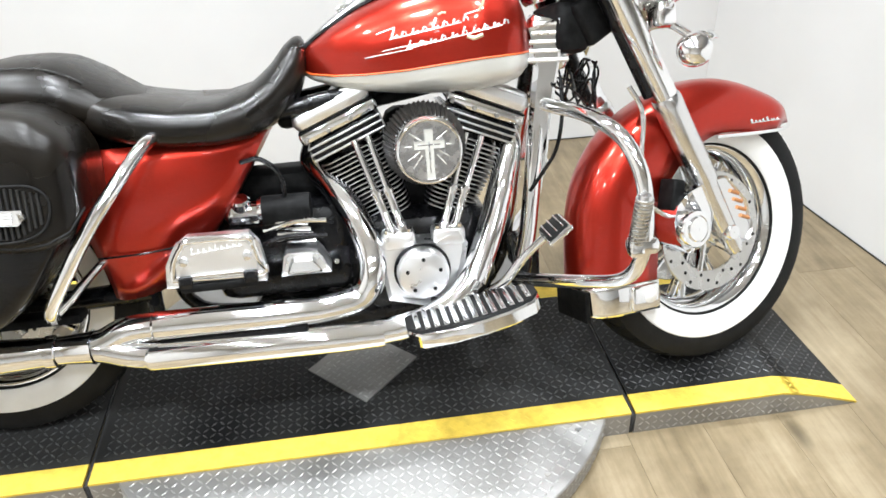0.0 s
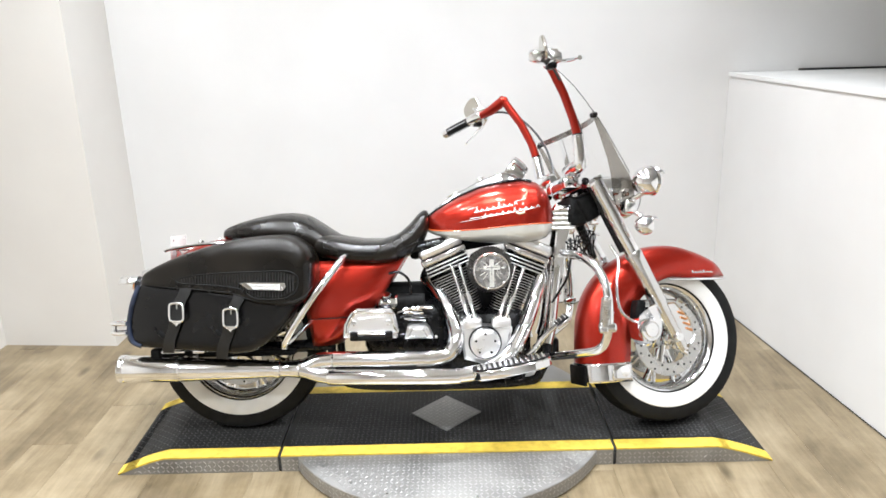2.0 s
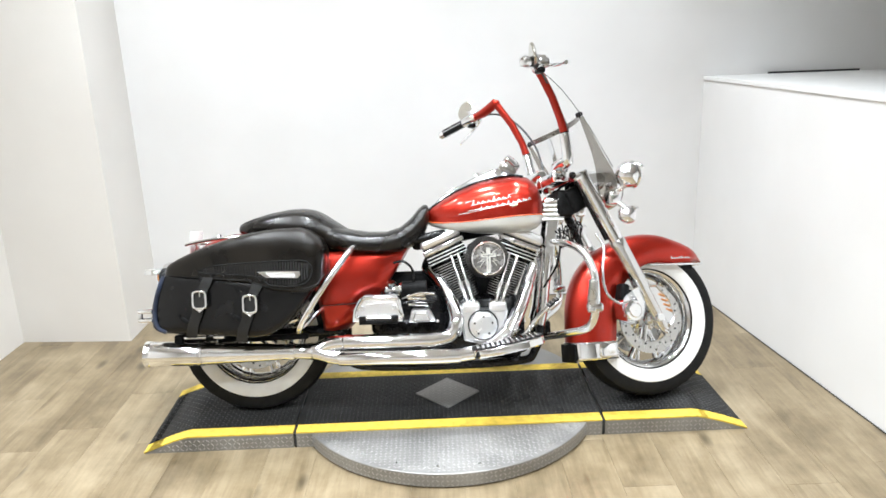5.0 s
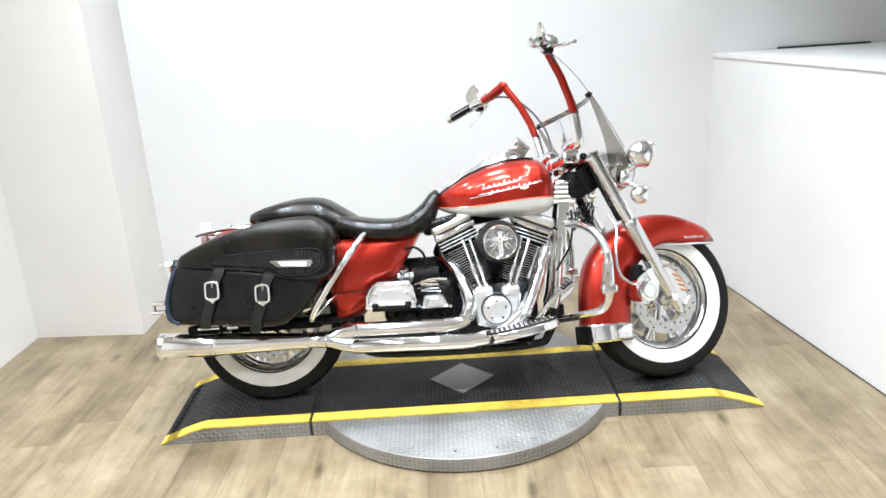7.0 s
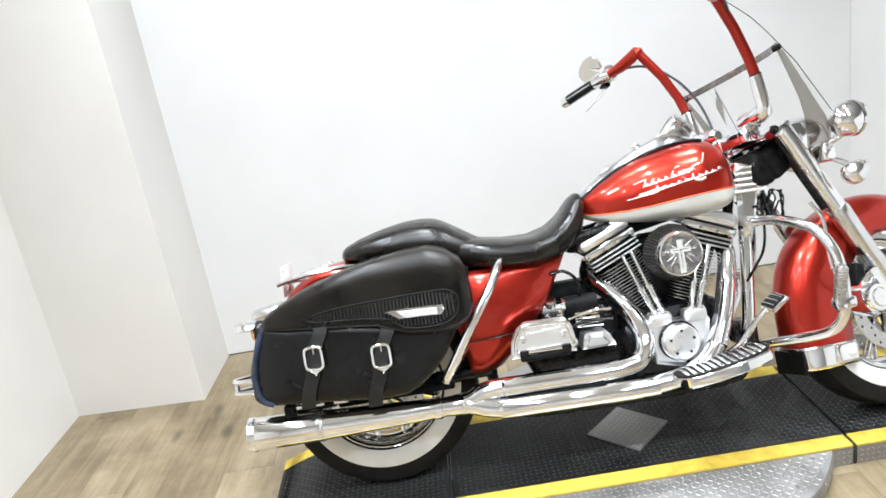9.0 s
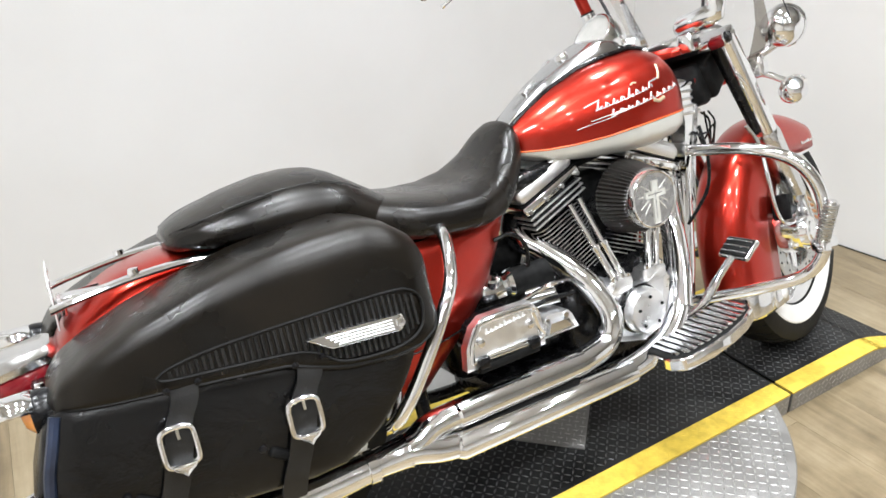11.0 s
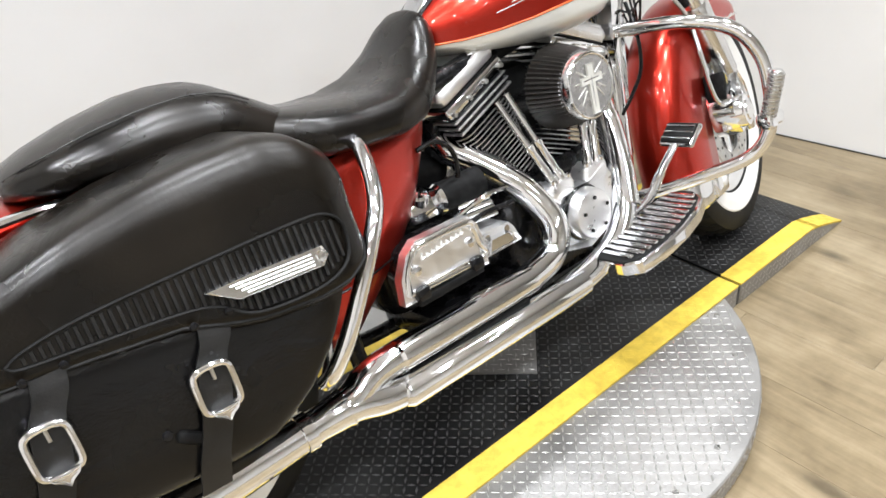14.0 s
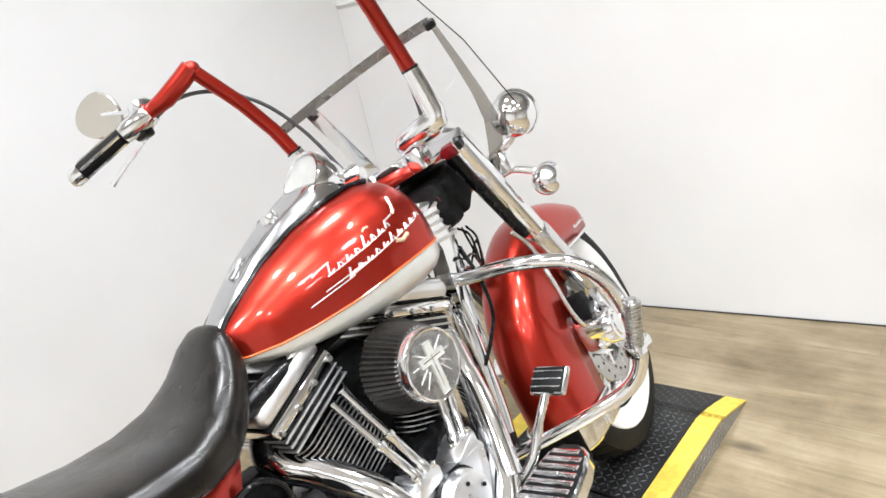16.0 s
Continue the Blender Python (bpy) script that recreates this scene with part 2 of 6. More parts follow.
def wood_nodes(nt):
    """Oak boards: fine grain, broad cathedral streaks, cloudy wear and a few knots."""
    N, L = nt.nodes.new, nt.links.new
    bsdf = nt.nodes["Principled BSDF"]
    obj = N("ShaderNodeTexCoord").outputs["Object"]
    own = N("ShaderNodeObjectInfo").outputs["Random"]
    where = N("ShaderNodeNewGeometry").outputs["Position"]
    shift = N("ShaderNodeVectorMath")
    shift.operation = "MULTIPLY_ADD"
    L(own, shift.inputs[0])
    shift.inputs[1].default_value = (53.0, 97.0, 31.0)
    L(obj, shift.inputs[2])

    def noise(vec, scale, detail, rough=0.5, warp=0.0, stretch=(1, 1, 1)):
        mp = N("ShaderNodeMapping")
        mp.inputs["Scale"].default_value = stretch
        L(vec, mp.inputs["Vector"])
        n = N("ShaderNodeTexNoise")
        n.inputs["Scale"].default_value, n.inputs["Detail"].default_value = scale, detail
        n.inputs["Roughness"].default_value, n.inputs["Distortion"].default_value = rough, warp
        L(mp.outputs["Vector"], n.inputs["Vector"])
        return n.outputs["Fac"]

    def weigh(a, k, b):
        m = N("ShaderNodeMath")
        m.operation = "MULTIPLY_ADD"
        L(a, m.inputs[0])
        m.inputs[1].default_value = k
        if isinstance(b, float):
            m.inputs[2].default_value = b
        else:
            L(b, m.inputs[2])
        return m.outputs[0]

    grain = noise(shift.outputs[0], 1.0, 6, 0.6, 0.2, (70, 3.5, 1))
    streak = noise(shift.outputs[0], 1.0, 7, 0.62, 1.4, (8, 1.3, 1))
    cloud = noise(where, 2.6, 9, 0.62)
    smudge = noise(where, 9.0, 6, 0.7)
    v = weigh(grain, 0.22, weigh(streak, 0.46, weigh(cloud, 0.55, weigh(smudge, 0.22, weigh(own, 0.08, -0.26)))))
    ramp = N("ShaderNodeValToRGB")
    e = ramp.color_ramp.elements
    e[0].position, e[0].color = 0.29, (0.084, 0.060, 0.031, 1)
    e[1].position, e[1].color = 0.74, (0.360, 0.293, 0.192, 1)
    mid = e.new(0.5)
    mid.color = (0.212, 0.163, 0.096, 1)
    L(v, ramp.inputs["Fac"])
    vor = N("ShaderNodeTexVoronoi")
    vor.inputs["Scale"].default_value = 1.0
    mp = N("ShaderNodeMapping")
    mp.inputs["Scale"].default_value = (5.5, 2.2, 1)
    L(shift.outputs[0], mp.inputs["Vector"])
    L(mp.outputs["Vector"], vor.inputs["Vector"])
    knot = N("ShaderNodeMapRange")
    knot.inputs["From Min"].default_value, knot.inputs["From Max"].default_value = 0.05, 0.16
    knot.inputs["To Min"].default_value, knot.inputs["To Max"].default_value = 0.45, 1.0
    L(vor.outputs["Distance"], knot.inputs["Value"])
    dark = N("ShaderNodeHueSaturation")
    L(ramp.outputs["Color"], dark.inputs["Color"])
    L(knot.outputs["Result"], dark.inputs["Value"])
    L(dark.outputs["Color"], bsdf.inputs["Base Color"])
    rough = N("ShaderNodeMapRange")
    rough.inputs["To Min"].default_value, rough.inputs["To Max"].default_value = 0.24, 0.44
    L(streak, rough.inputs["Value"])
    L(rough.outputs["Result"], bsdf.inputs["Roughness"])
    bump = N("ShaderNodeBump")
    bump.inputs["Strength"].default_value, bump.inputs["Distance"].default_value = 0.12, 0.002
    L(grain, bump.inputs["Height"])
    L(bump.outputs["Normal"], bsdf.inputs["Normal"])


wood_nodes(WOOD.node_tree)

# ---- geometry helpers ----


class Geo:
    """Collects the vertices and faces of one mesh."""

    def __init__(self):
        self.v, self.f = [], []

    def add(self, vs, fs):
        k = len(self.v)
        self.v += [tuple(p) for p in vs]
        self.f += [tuple(i + k for i in f) for f in fs]
        return self

    def loft(self, rings, cap=True, closed=True):
        n = len(rings[0])
        vs = [p for r in rings for p in r]
        fs = []
        for i in range(len(rings) - 1):
            for j in range(n if closed else n - 1):
                a, b = i * n + j, i * n + (j + 1) % n
                fs.append((a, b, b + n, a + n))
        if cap:
            fs.append(tuple(range(n - 1, -1, -1)))
            fs.append(tuple((len(rings) - 1) * n + j for j in range(n)))
        return self.add(vs, fs)

    def tube(self, path, r, n=12, cap=True):
        path = [Vector(p) for p in path]
        rr = r if isinstance(r, (list, tuple)) else [r] * len(path)
        rings, up = [], None
        for i, p in enumerate(path):
            d = (path[min(i + 1, len(path) - 1)] - path[max(i - 1, 0)]).normalized()
            if up is None:
                up = Vector((0, 0, 1)) if abs(d.z) < 0.9 else Vector((1, 0, 0))
            s = d.cross(up).normalized()
            up = s.cross(d).normalized()
            rings.append([p + rr[i] * (math.cos(2 * math.pi * k / n) * s + math.sin(2 * math.pi * k / n) * up) for k in range(n)])
        return self.loft(rings, cap)

    def lathe(self, profile, origin, axis, n=32, cap=False, wave=None):
        o, d = Vector(origin), Vector(axis).normalized()
        s = d.cross(Vector((0, 0, 1)) if abs(d.z) < 0.9 else Vector((1, 0, 0))).normalized()
        u = s.cross(d)
        rings = []
        for r, h in profile:
            rings.append([o + d * h + (r * (wave(k) if wave else 1)) * (math.cos(2 * math.pi * k / n) * s + math.sin(2 * math.pi * k / n) * u) for k in range(n)])
        return self.loft(rings, cap)

    def ball(self, c, r, axis=(0, 0, 1), a0=0, a1=180, n=24, m=14, squash=1.0):
        prof = [(max(1e-5, r * math.sin(radians(a0 + (a1 - a0) * i / m))), -squash * r * math.cos(radians(a0 + (a1 - a0) * i / m))) for i in range(m + 1)]
        return self.lathe(prof, c, axis, n)

    def slab(self, outline, axis, lo, hi, inset=0.004):
        """A plate: an outline in two coordinates, with chamfered rims, from lo to hi along the axis."""
        cx = sum(p[0] for p in outline) / len(outline)
        cy = sum(p[1] for p in outline) / len(outline)

        def ring(h, k):
            out = []
            for a, b in outline:
                l = math.hypot(a - cx, b - cy) or 1
                q = max(0.0, 1 - k / l)
                a, b = cx + (a - cx) * q, cy + (b - cy) * q
                out.append({"x": (h, a, b), "y": (a, h, b), "z": (a, b, h)}[axis])
            return out
        e = min(inset, abs(hi - lo) / 2.5)
        return self.loft([ring(lo, e), ring(lo + e, 0), ring(hi - e, 0), ring(hi, e)])

    def rbox(self, c, size, r=0.01, m=None):
        """A box with rounded edges, of centre c, turned by m."""
        hx, hy, hz = (s / 2 for s in size)
        r = min(r, hx, hy, hz)

        def ring(z, k):
            out = []
            for sx, sy, a0 in ((1, 1, 0), (-1, 1, 90), (-1, -1, 180), (1, -1, 270)):
                for a in (0, 30, 60, 90):
                    w = radians(a0 + a)
                    out.append(Vector((sx * (hx - r) + (r - k) * math.cos(w), sy * (hy - r) + (r - k) * math.sin(w), z)))
            return out
        rings = [ring(-hz, r * 0.9), ring(-hz + r * 0.3, r * 0.3), ring(-hz + r, 0), ring(hz - r, 0), ring(hz - r * 0.3, r * 0.3), ring(hz, r * 0.9)]
        rot = m.to_3x3() if m else Matrix.Identity(3)
        return self.loft([[rot @ p + Vector(c) for p in q] for q in rings])

    def moved(self, m):
        self.v = [tuple(m @ Vector(p)) for p in self.v]
        return self


def smooth_path(pts, k=6):
    """A soft curve through the points."""
    p = [Vector(q) for q in pts]
    p = [2 * p[0] - p[1]] + p + [2 * p[-1] - p[-2]]
    out = []
    for i in range(1, len(p) - 2):
        a, b, c, d = p[i - 1:i + 3]
        for j in range(k):
            t = j / k
            out.append(0.5 * (2 * b + (c - a) * t + (2 * a - 5 * b + 4 * c - d) * t * t + (3 * b - a - 3 * c + d) * t ** 3))
    return out + [p[-2]]


def lerp(table, x):
    """Soft interpolation in rows of (x, value, ...)."""
    if x <= table[0][0]:
        return table[0][1:]
    for a, b in zip(table, table[1:]):
        if x <= b[0]:
            t = (x - a[0]) / (b[0] - a[0])
            return tuple(p + (q - p) * t for p, q in zip(a[1:], b[1:]))
    return table[-1][1:]


def to_mesh(name, g, mat, sharp=38):
    bm = bmesh.new()
    vs = [bm.verts.new(p) for p in g.v]
    for f in g.f:
        try:
            bm.faces.new([vs[i] for i in dict.fromkeys(f)])
        except ValueError:
            pass
    bmesh.ops.remove_doubles(bm, verts=bm.verts, dist=2e-5)
    bmesh.ops.recalc_face_normals(bm, faces=bm.faces)
    me = bpy.data.meshes.new(name)
    bm.to_mesh(me)
    bm.free()
    me.polygons.foreach_set("use_smooth", [True] * len(me.polygons))
    me.set_sharp_from_angle(angle=radians(sharp))
    me.materials.append(mat)
    return me


def part(name, g, mat, parent, label="", sharp=38):
    ob = new(name, to_mesh(name, g, mat, sharp))
    ob.parent = parent
    return tagged(ob, label) if label else ob


def thing(name, m, label, category, group="", kind=""):
    ob = new(name)
    ob.matrix_world = m
    ob.empty_display_size = 0.1
    return tagged(ob, label, category, group, kind)


def setting(name, g, mat, label="", category="", sharp=38):
    ob = new(name, to_mesh(name, g, mat, sharp))
    return tagged(ob, label, category, "", "structure")


def plain_box(lo, hi):
    (a, b, c), (d, e, f) = lo, hi
    vs = [(x, y, z) for x in (a, d) for y in (b, e) for z in (c, f)]
    return Geo().add(vs, [(0, 1, 3, 2), (4, 6, 7, 5), (0, 4, 5, 1), (2, 3, 7, 6), (0, 2, 6, 4), (1, 5, 7, 3)])


# ---- room ----
def prism(outline, z0, z1):
    n = len(outline)
    g = Geo()
    g.add([(x, y, z0) for x, y in outline] + [(x, y, z1) for x, y in outline],
          [tuple(range(n - 1, -1, -1)), tuple(range(n, 2 * n))] + [(i, (i + 1) % n, (i + 1) % n + n, i + n) for i in range(n)])
    return g


FAR = -4.5
def east(y):
    """The x of the skewed partition's face."""
    return 1.675 - 0.105 * y


BACK = 1.32
setting("wall_north", prism([(-1.731, BACK), (4.4, BACK), (4.4, BACK + 0.14), (-1.731, BACK + 0.14)], 0, CEILING), WALL, "plain white painted back wall", "wall")
setting("wall_pillar", prism([(-2.345, 0.896), (-1.731, 0.849), (-1.731, BACK + 0.14), (-2.345, BACK + 0.14)], 0, CEILING), WALL_WARM, "white boxed-out wall pier in the corner", "wall")
setting("wall_west", prism([(-2.345, BACK + 0.14), (-2.48, BACK + 0.14), (-2.48, FAR), (-2.345, FAR)], 0, CEILING), WALL_WARM, "plain white painted side wall", "wall")
PART_TOP = 1.288
setting("wall_east", prism([(east(BACK) + 0.002, BACK - 0.002), (east(BACK) + 1.36, BACK - 0.002), (east(-2.6) + 1.36, -2.6), (east(-2.6), -2.6)], 0, PART_TOP - 0.020), WALL, "white painted half-height partition wall", "wall")
setting("trim", prism([(east(BACK) - 0.004, BACK - 0.004), (east(BACK) + 1.38, BACK - 0.004), (east(-2.6) + 1.38, -2.62), (east(-2.6) - 0.004, -2.62)], PART_TOP - 0.019, PART_TOP), CAP, "white cap board on the partition wall", "trim")
# Thin dark strips draw the shaded gap where the walls meet the floor.
setting("foot_shade_strip", prism([(-1.730, BACK - 0.003), (east(BACK) - 0.004, BACK - 0.003), (east(BACK) - 0.004, BACK - 0.0005), (-1.730, BACK - 0.0005)], 0.0005, 0.0045), GAP, "dark strip drawn as the shaded gap at the wall foot", "trim")
setting("foot_shade_strip_2", prism([(east(BACK) - 0.004, BACK - 0.004), (east(BACK) - 0.001, BACK - 0.004), (east(-2.6) - 0.001, -2.6), (east(-2.6) - 0.004, -2.6)], 0.0005, 0.0045), GAP, "dark strip drawn as the shaded gap at the partition foot", "trim")
setting("trim_shadow_gap", prism([(1.90, BACK - 0.018), (2.42, BACK - 0.018), (2.42, BACK - 0.005), (1.90, BACK - 0.005)], PART_TOP - 0.002, PART_TOP + 0.010), GAP, "dark strip where the broad ledge meets the wall", "trim")
# Added wall: closes the space beyond the partition in plain grey.
setting("wall_far_east", prism([(4.402, BACK + 0.14), (4.55, BACK + 0.14), (4.55, FAR), (4.402, FAR)], 0, CEILING), WALL_GREY, "added grey wall closing the space beyond the partition", "wall")
# Unseen wall behind the camera, set near and pale so chrome reflects brighter.
setting("wall_south", prism([(-2.336, FAR - 0.15), (4.4, FAR - 0.15), (4.4, FAR), (-2.336, FAR)], 0, CEILING), WALL_BOUNCE, "unseen pale wall added behind the camera to brighten the chrome", "wall")
ceil = Geo().add(*[(p.v, p.f) for p in [plain_box((-2.5, FAR - 0.16, CEILING), (4.56, BACK + 0.15, CEILING + 0.12))]][0])
setting("ceiling", ceil, CEIL, "plain pale grey painted ceiling", "ceiling")
setting("floor", plain_box((-2.7, FAR - 0.2, -0.12), (4.6, 1.7, -0.006)), JOINT, "light oak laminate plank floor", "floor")

# ---- motorcycle ----
LEAN_AWAY, STEER = 14.2, 21.8
bike = thing("motorcycle", pose(-0.011, -0.090, 0.082, -LEAN_AWAY, 0, 0.3), "red and silver chrome-laden touring motorcycle leaning on the platform", "motorcycle")
RAKE = radians(27)
S_AXIS, S_POINT = Vector((-math.sin(RAKE), 0, math.cos(RAKE))), Vector((0.58, 0, 0.80))
STEERED = Matrix.Translation(S_POINT + Vector((0.008, -0.022, -0.008))) @ Matrix.Rotation(radians(STEER), 4, S_AXIS) @ Matrix.Translation(-S_POINT)


def front(g):
    """Turns a piece of the front end with the handlebar."""
    return g.moved(STEERED)


def bar_turn(g):
    """The handlebar, a little behind the fork head."""
    return g.moved(Matrix.Translation((-0.013, 0.020, 0.0)) @ STEERED)


def shield_turn(g):
    return g.moved(Matrix.Translation((0.010, 0.004, 0.0)) @ STEERED)


WHEEL_TURNED = Matrix.Translation(S_POINT + Vector((0.012, -0.026, -0.006))) @ Matrix.Rotation(radians(16.5), 4, S_AXIS) @ Matrix.Translation(-S_POINT)


def front_low(g):
    """The wheel and fender, which sit a little straighter than the bar."""
    return g.moved(WHEEL_TURNED)


REAR_AXLE, FRONT_AXLE = Vector((-0.785, 0, 0.305)), Vector((0.842, 0, 0.303))


def wheel(axle, name, turn):
    fix = front_low if turn else (lambda g: g)
    k_size = 1.022

    def shrink(vs):
        return [(axle.x + (x - axle.x) * k_size, y, axle.z + (z - axle.z) * k_size) for x, y, z in vs]

    rim = Geo()
    rim.lathe([(0.196, -0.048), (0.204, -0.050), (0.207, -0.046), (0.196, -0.040), (0.188, -0.030), (0.178, -0.012), (0.178, 0.012), (0.188, 0.030), (0.196, 0.040), (0.207, 0.046), (0.204, 0.050), (0.196, 0.048), (0.186, 0.036), (0.172, 0.014), (0.172, -0.014), (0.186, -0.036), (0.196, -0.048)], axle, (0, 1, 0), 64)
    rim.v = shrink(rim.v)
    w = part(name, fix(rim), CHROME, bike, "chrome wheel rim with white-walled tyre")
    tyre = Geo().lathe([(0.196, -0.046), (0.212, -0.058), (0.235, -0.0635), (0.264, -0.0650), (0.290, -0.0640), (0.306, -0.055), (0.314, -0.030), (0.3165, 0), (0.314, 0.030), (0.306, 0.055), (0.290, 0.0640), (0.264, 0.0650), (0.235, 0.0635), (0.212, 0.058), (0.196, 0.046)], axle, (0, 1, 0), 72)
    tread = Geo()
    for s in (-1, 1):
        for k in range(40):
            a = 2 * math.pi * k / 40
            pts = [axle + Vector((r * math.cos(a + d), s * y, r * math.sin(a + d))) for r, y, d in ((0.3160, 0.010, 0.0), (0.3140, 0.030, 0.045), (0.3060, 0.055, 0.06))]
            tread.tube(pts, 0.0022, 4)
    tyre.v, tread.v = shrink(tyre.v), shrink(tread.v)
    carcass = part("tyre", fix(tyre), RUBBER, w, "black rubber tyre")
    tagged(part("tread", fix(tread), RUBBER, carcass), kind="stuff")
    for s in (-1, 1):
        ww = Geo().lathe([(0.206, s * 0.0535), (0.206, s * 0.0555), (0.214, s * 0.0610), (0.235, s * 0.0655), (0.256, s * 0.0668), (0.259, s * 0.0645)], axle, (0, 1, 0), 72)
        ww.v = shrink(ww.v)
        part("whitewall", fix(ww), WHITEWALL, w, "white sidewall band")
    hub = Geo().lathe([(0.001, -0.085), (0.024, -0.085), (0.028, -0.080), (0.030, -0.055), (0.045, -0.05), (0.045, 0.05), (0.030, 0.055), (0.028, 0.085), (0.001, 0.085)], axle, (0, 1, 0), 28)
    part("hub", fix(hub), CHROME, w)
    for k in range(9):
        sp = Geo()
        for d in (-0.10, 0.10):
            a = 2 * math.pi * k / 9 + 0.2
            b = a + d
            sp.tube([axle + Vector((0.040 * math.cos(a), 0, 0.040 * math.sin(a))), axle + Vector((0.11 * math.cos(a + d * 0.5), 0, 0.11 * math.sin(a + d * 0.5))), axle + Vector((0.178 * math.cos(b), 0, 0.178 * math.sin(b)))], [0.013, 0.009, 0.011], 8)
        sp.v = shrink(sp.v)
        part("spoke", fix(sp), CHROME, w)
    for s in (-1, 1):
        y0 = s * 0.068
        d = Geo().lathe([(0.098, y0 - 0.0025), (0.143, y0 - 0.0025), (0.145, y0), (0.143, y0 + 0.0025), (0.098, y0 + 0.0025), (0.096, y0), (0.098, y0 - 0.0025)], axle, (0, 1, 0), 56)
        disc = part("brake_disc", fix(d), STEEL, w, "drilled steel brake disc")
        holes = Geo()
        for k in range(30):
            a = 2 * math.pi * k / 30
            rr = (0.108, 0.120, 0.132)[k % 3]
            holes.lathe([(0.0005, 0), (0.0042, 0), (0.0042, 0.001), (0.0005, 0.001)], axle + Vector((rr * math.cos(a), y0 + s * 0.0022, rr * math.sin(a))), (0, s, 0), 8)
        tagged(part("vent_holes", fix(holes), BLACK_MATT, disc), kind="stuff")
        car = Geo()
        for k in range(5):
            a = 2 * math.pi * k / 5 + 0.3
            car.tube([axle + Vector((0.035 * math.cos(a), s * 0.060, 0.035 * math.sin(a))), axle + Vector((0.100 * math.cos(a + 0.25), y0, 0.100 * math.sin(a + 0.25)))], [0.012, 0.008], 8)
        part("disc_carrier", fix(car), CHROME, w)
    return w


wheel(REAR_AXLE, "rear_wheel", False)
wheel(FRONT_AXLE, "front_wheel", True)

# front fender: a skirted shell round the tyre
OUTER = smooth_path([(1.145, 0, 0.535), (1.080, 0, 0.597), (0.94, 0, 0.655), (0.81, 0, 0.660), (0.695, 0, 0.625), (0.60, 0, 0.565), (0.535, 0, 0.485), (0.503, 0, 0.40), (0.492, 0, 0.31), (0.488, 0, 0.215)], 5)
INNER = smooth_path([(1.105, 0, 0.530), (1.05, 0, 0.529), (0.95, 0, 0.530), (0.85, 0, 0.533), (0.775, 0, 0.50), (0.725, 0, 0.455), (0.695, 0, 0.41), (0.680, 0, 0.35), (0.672, 0, 0.28), (0.664, 0, 0.205)], 5)
shell = []
for i, (o, q) in enumerate(zip(OUTER, INNER)):
    f = i / (len(OUTER) - 1)
    w = 0.088 * min(1, 0.35 + 5 * f)
    ring = []
    for k in range(-12, 13):
        a = radians(90 * k / 12)
        s = math.copysign(abs(math.sin(a)) ** 0.75, a) * w
        c = max(0.0, math.cos(a)) ** 0.62
        p = q.lerp(o, c)
        ring.append((p.x, s, p.z))
    shell.append(ring)
fender = part("front_fender", front_low(Geo().loft(shell, False, False)), RED, bike, "deep red skirted front fender", 60)
fender.modifiers.new("thick", "SOLIDIFY").thickness = 0.003
for s in (-1, 1):
    trim = Geo().tube(smooth_path([(1.150, s * 0.012, 0.527), (1.112, s * 0.045, 0.524), (1.05, s * 0.078, 0.523), (0.95, s * 0.089, 0.525), (0.85, s * 0.089, 0.528)], 5), 0.0052, 8)
    part("fender_trim", front_low(trim), CHROME, fender, "chrome trim strip")
    bars = Geo()
    x = 0.955
    for w, h in ((0.012, 0.010), (0.010, 0.006), (0.010, 0.006), (0.012, 0.008), (0.012, 0.011), (0.006, 0.006), (0.010, 0.006), (0.012, 0.006)):
        m = Matrix.Rotation(-0.35 * 1, 4, "Y")
        bars.rbox((x, s * 0.0895, 0.551 + (h - 0.006) / 2), (w * 0.55, 0.002, h), 0.001, m)
        bars.rbox((x + w * 0.5, s * 0.0895, 0.5485), (w * 0.8, 0.002, 0.0022), 0.0008)
        x += w + 0.001
    part("script_emblem", front_low(bars), BAR_INK, fender, "silver script emblem")
fl = Geo().rbox((1.085, 0, 0.598), (0.05, 0.022, 0.014), 0.006, Matrix.Rotation(0.6, 4, "Y"))
part("fender_lamp", front_low(fl), LENS, fender)
tipp = []
for i in range(9):
    f = i / 8
    z = 0.222 - 0.072 * f
    ring = []
    for k in range(-10, 11):
        a = radians(90 * k / 10)
        ring.append((0.486 + 0.180 * (1 - max(0, math.cos(a)) ** 0.5) + 0.006 * f, math.copysign(abs(math.sin(a)) ** 0.6, a) * (0.094 - 0.006 * f * f), z))
    tipp.append(ring)
tip = part("fender_tip", front_low(Geo().loft(tipp, False, False)), CHROME, fender, "chrome rear fender tip", 60)
tip.modifiers.new("thick", "SOLIDIFY").thickness = 0.004
for s in (-1, 1):
    box = Geo().rbox((0.625, s * 0.094, 0.187), (0.075, 0.018, 0.060), 0.008)
    part("tip_housing", front_low(box), CHROME, fender)
    lens = Geo().lathe([(0.0005, 0.006), (0.010, 0.005), (0.017, 0.002), (0.019, -0.002)], (0.635, s * 0.103, 0.190), (0, s, 0), 20)
    part("tip_lens", front_low(lens), LENS, fender)
flap = Geo().rbox((0.492, 0, 0.178), (0.012, 0.13, 0.075), 0.004)
part("mud_flap", front_low(flap), BLACK_MATT, fender)

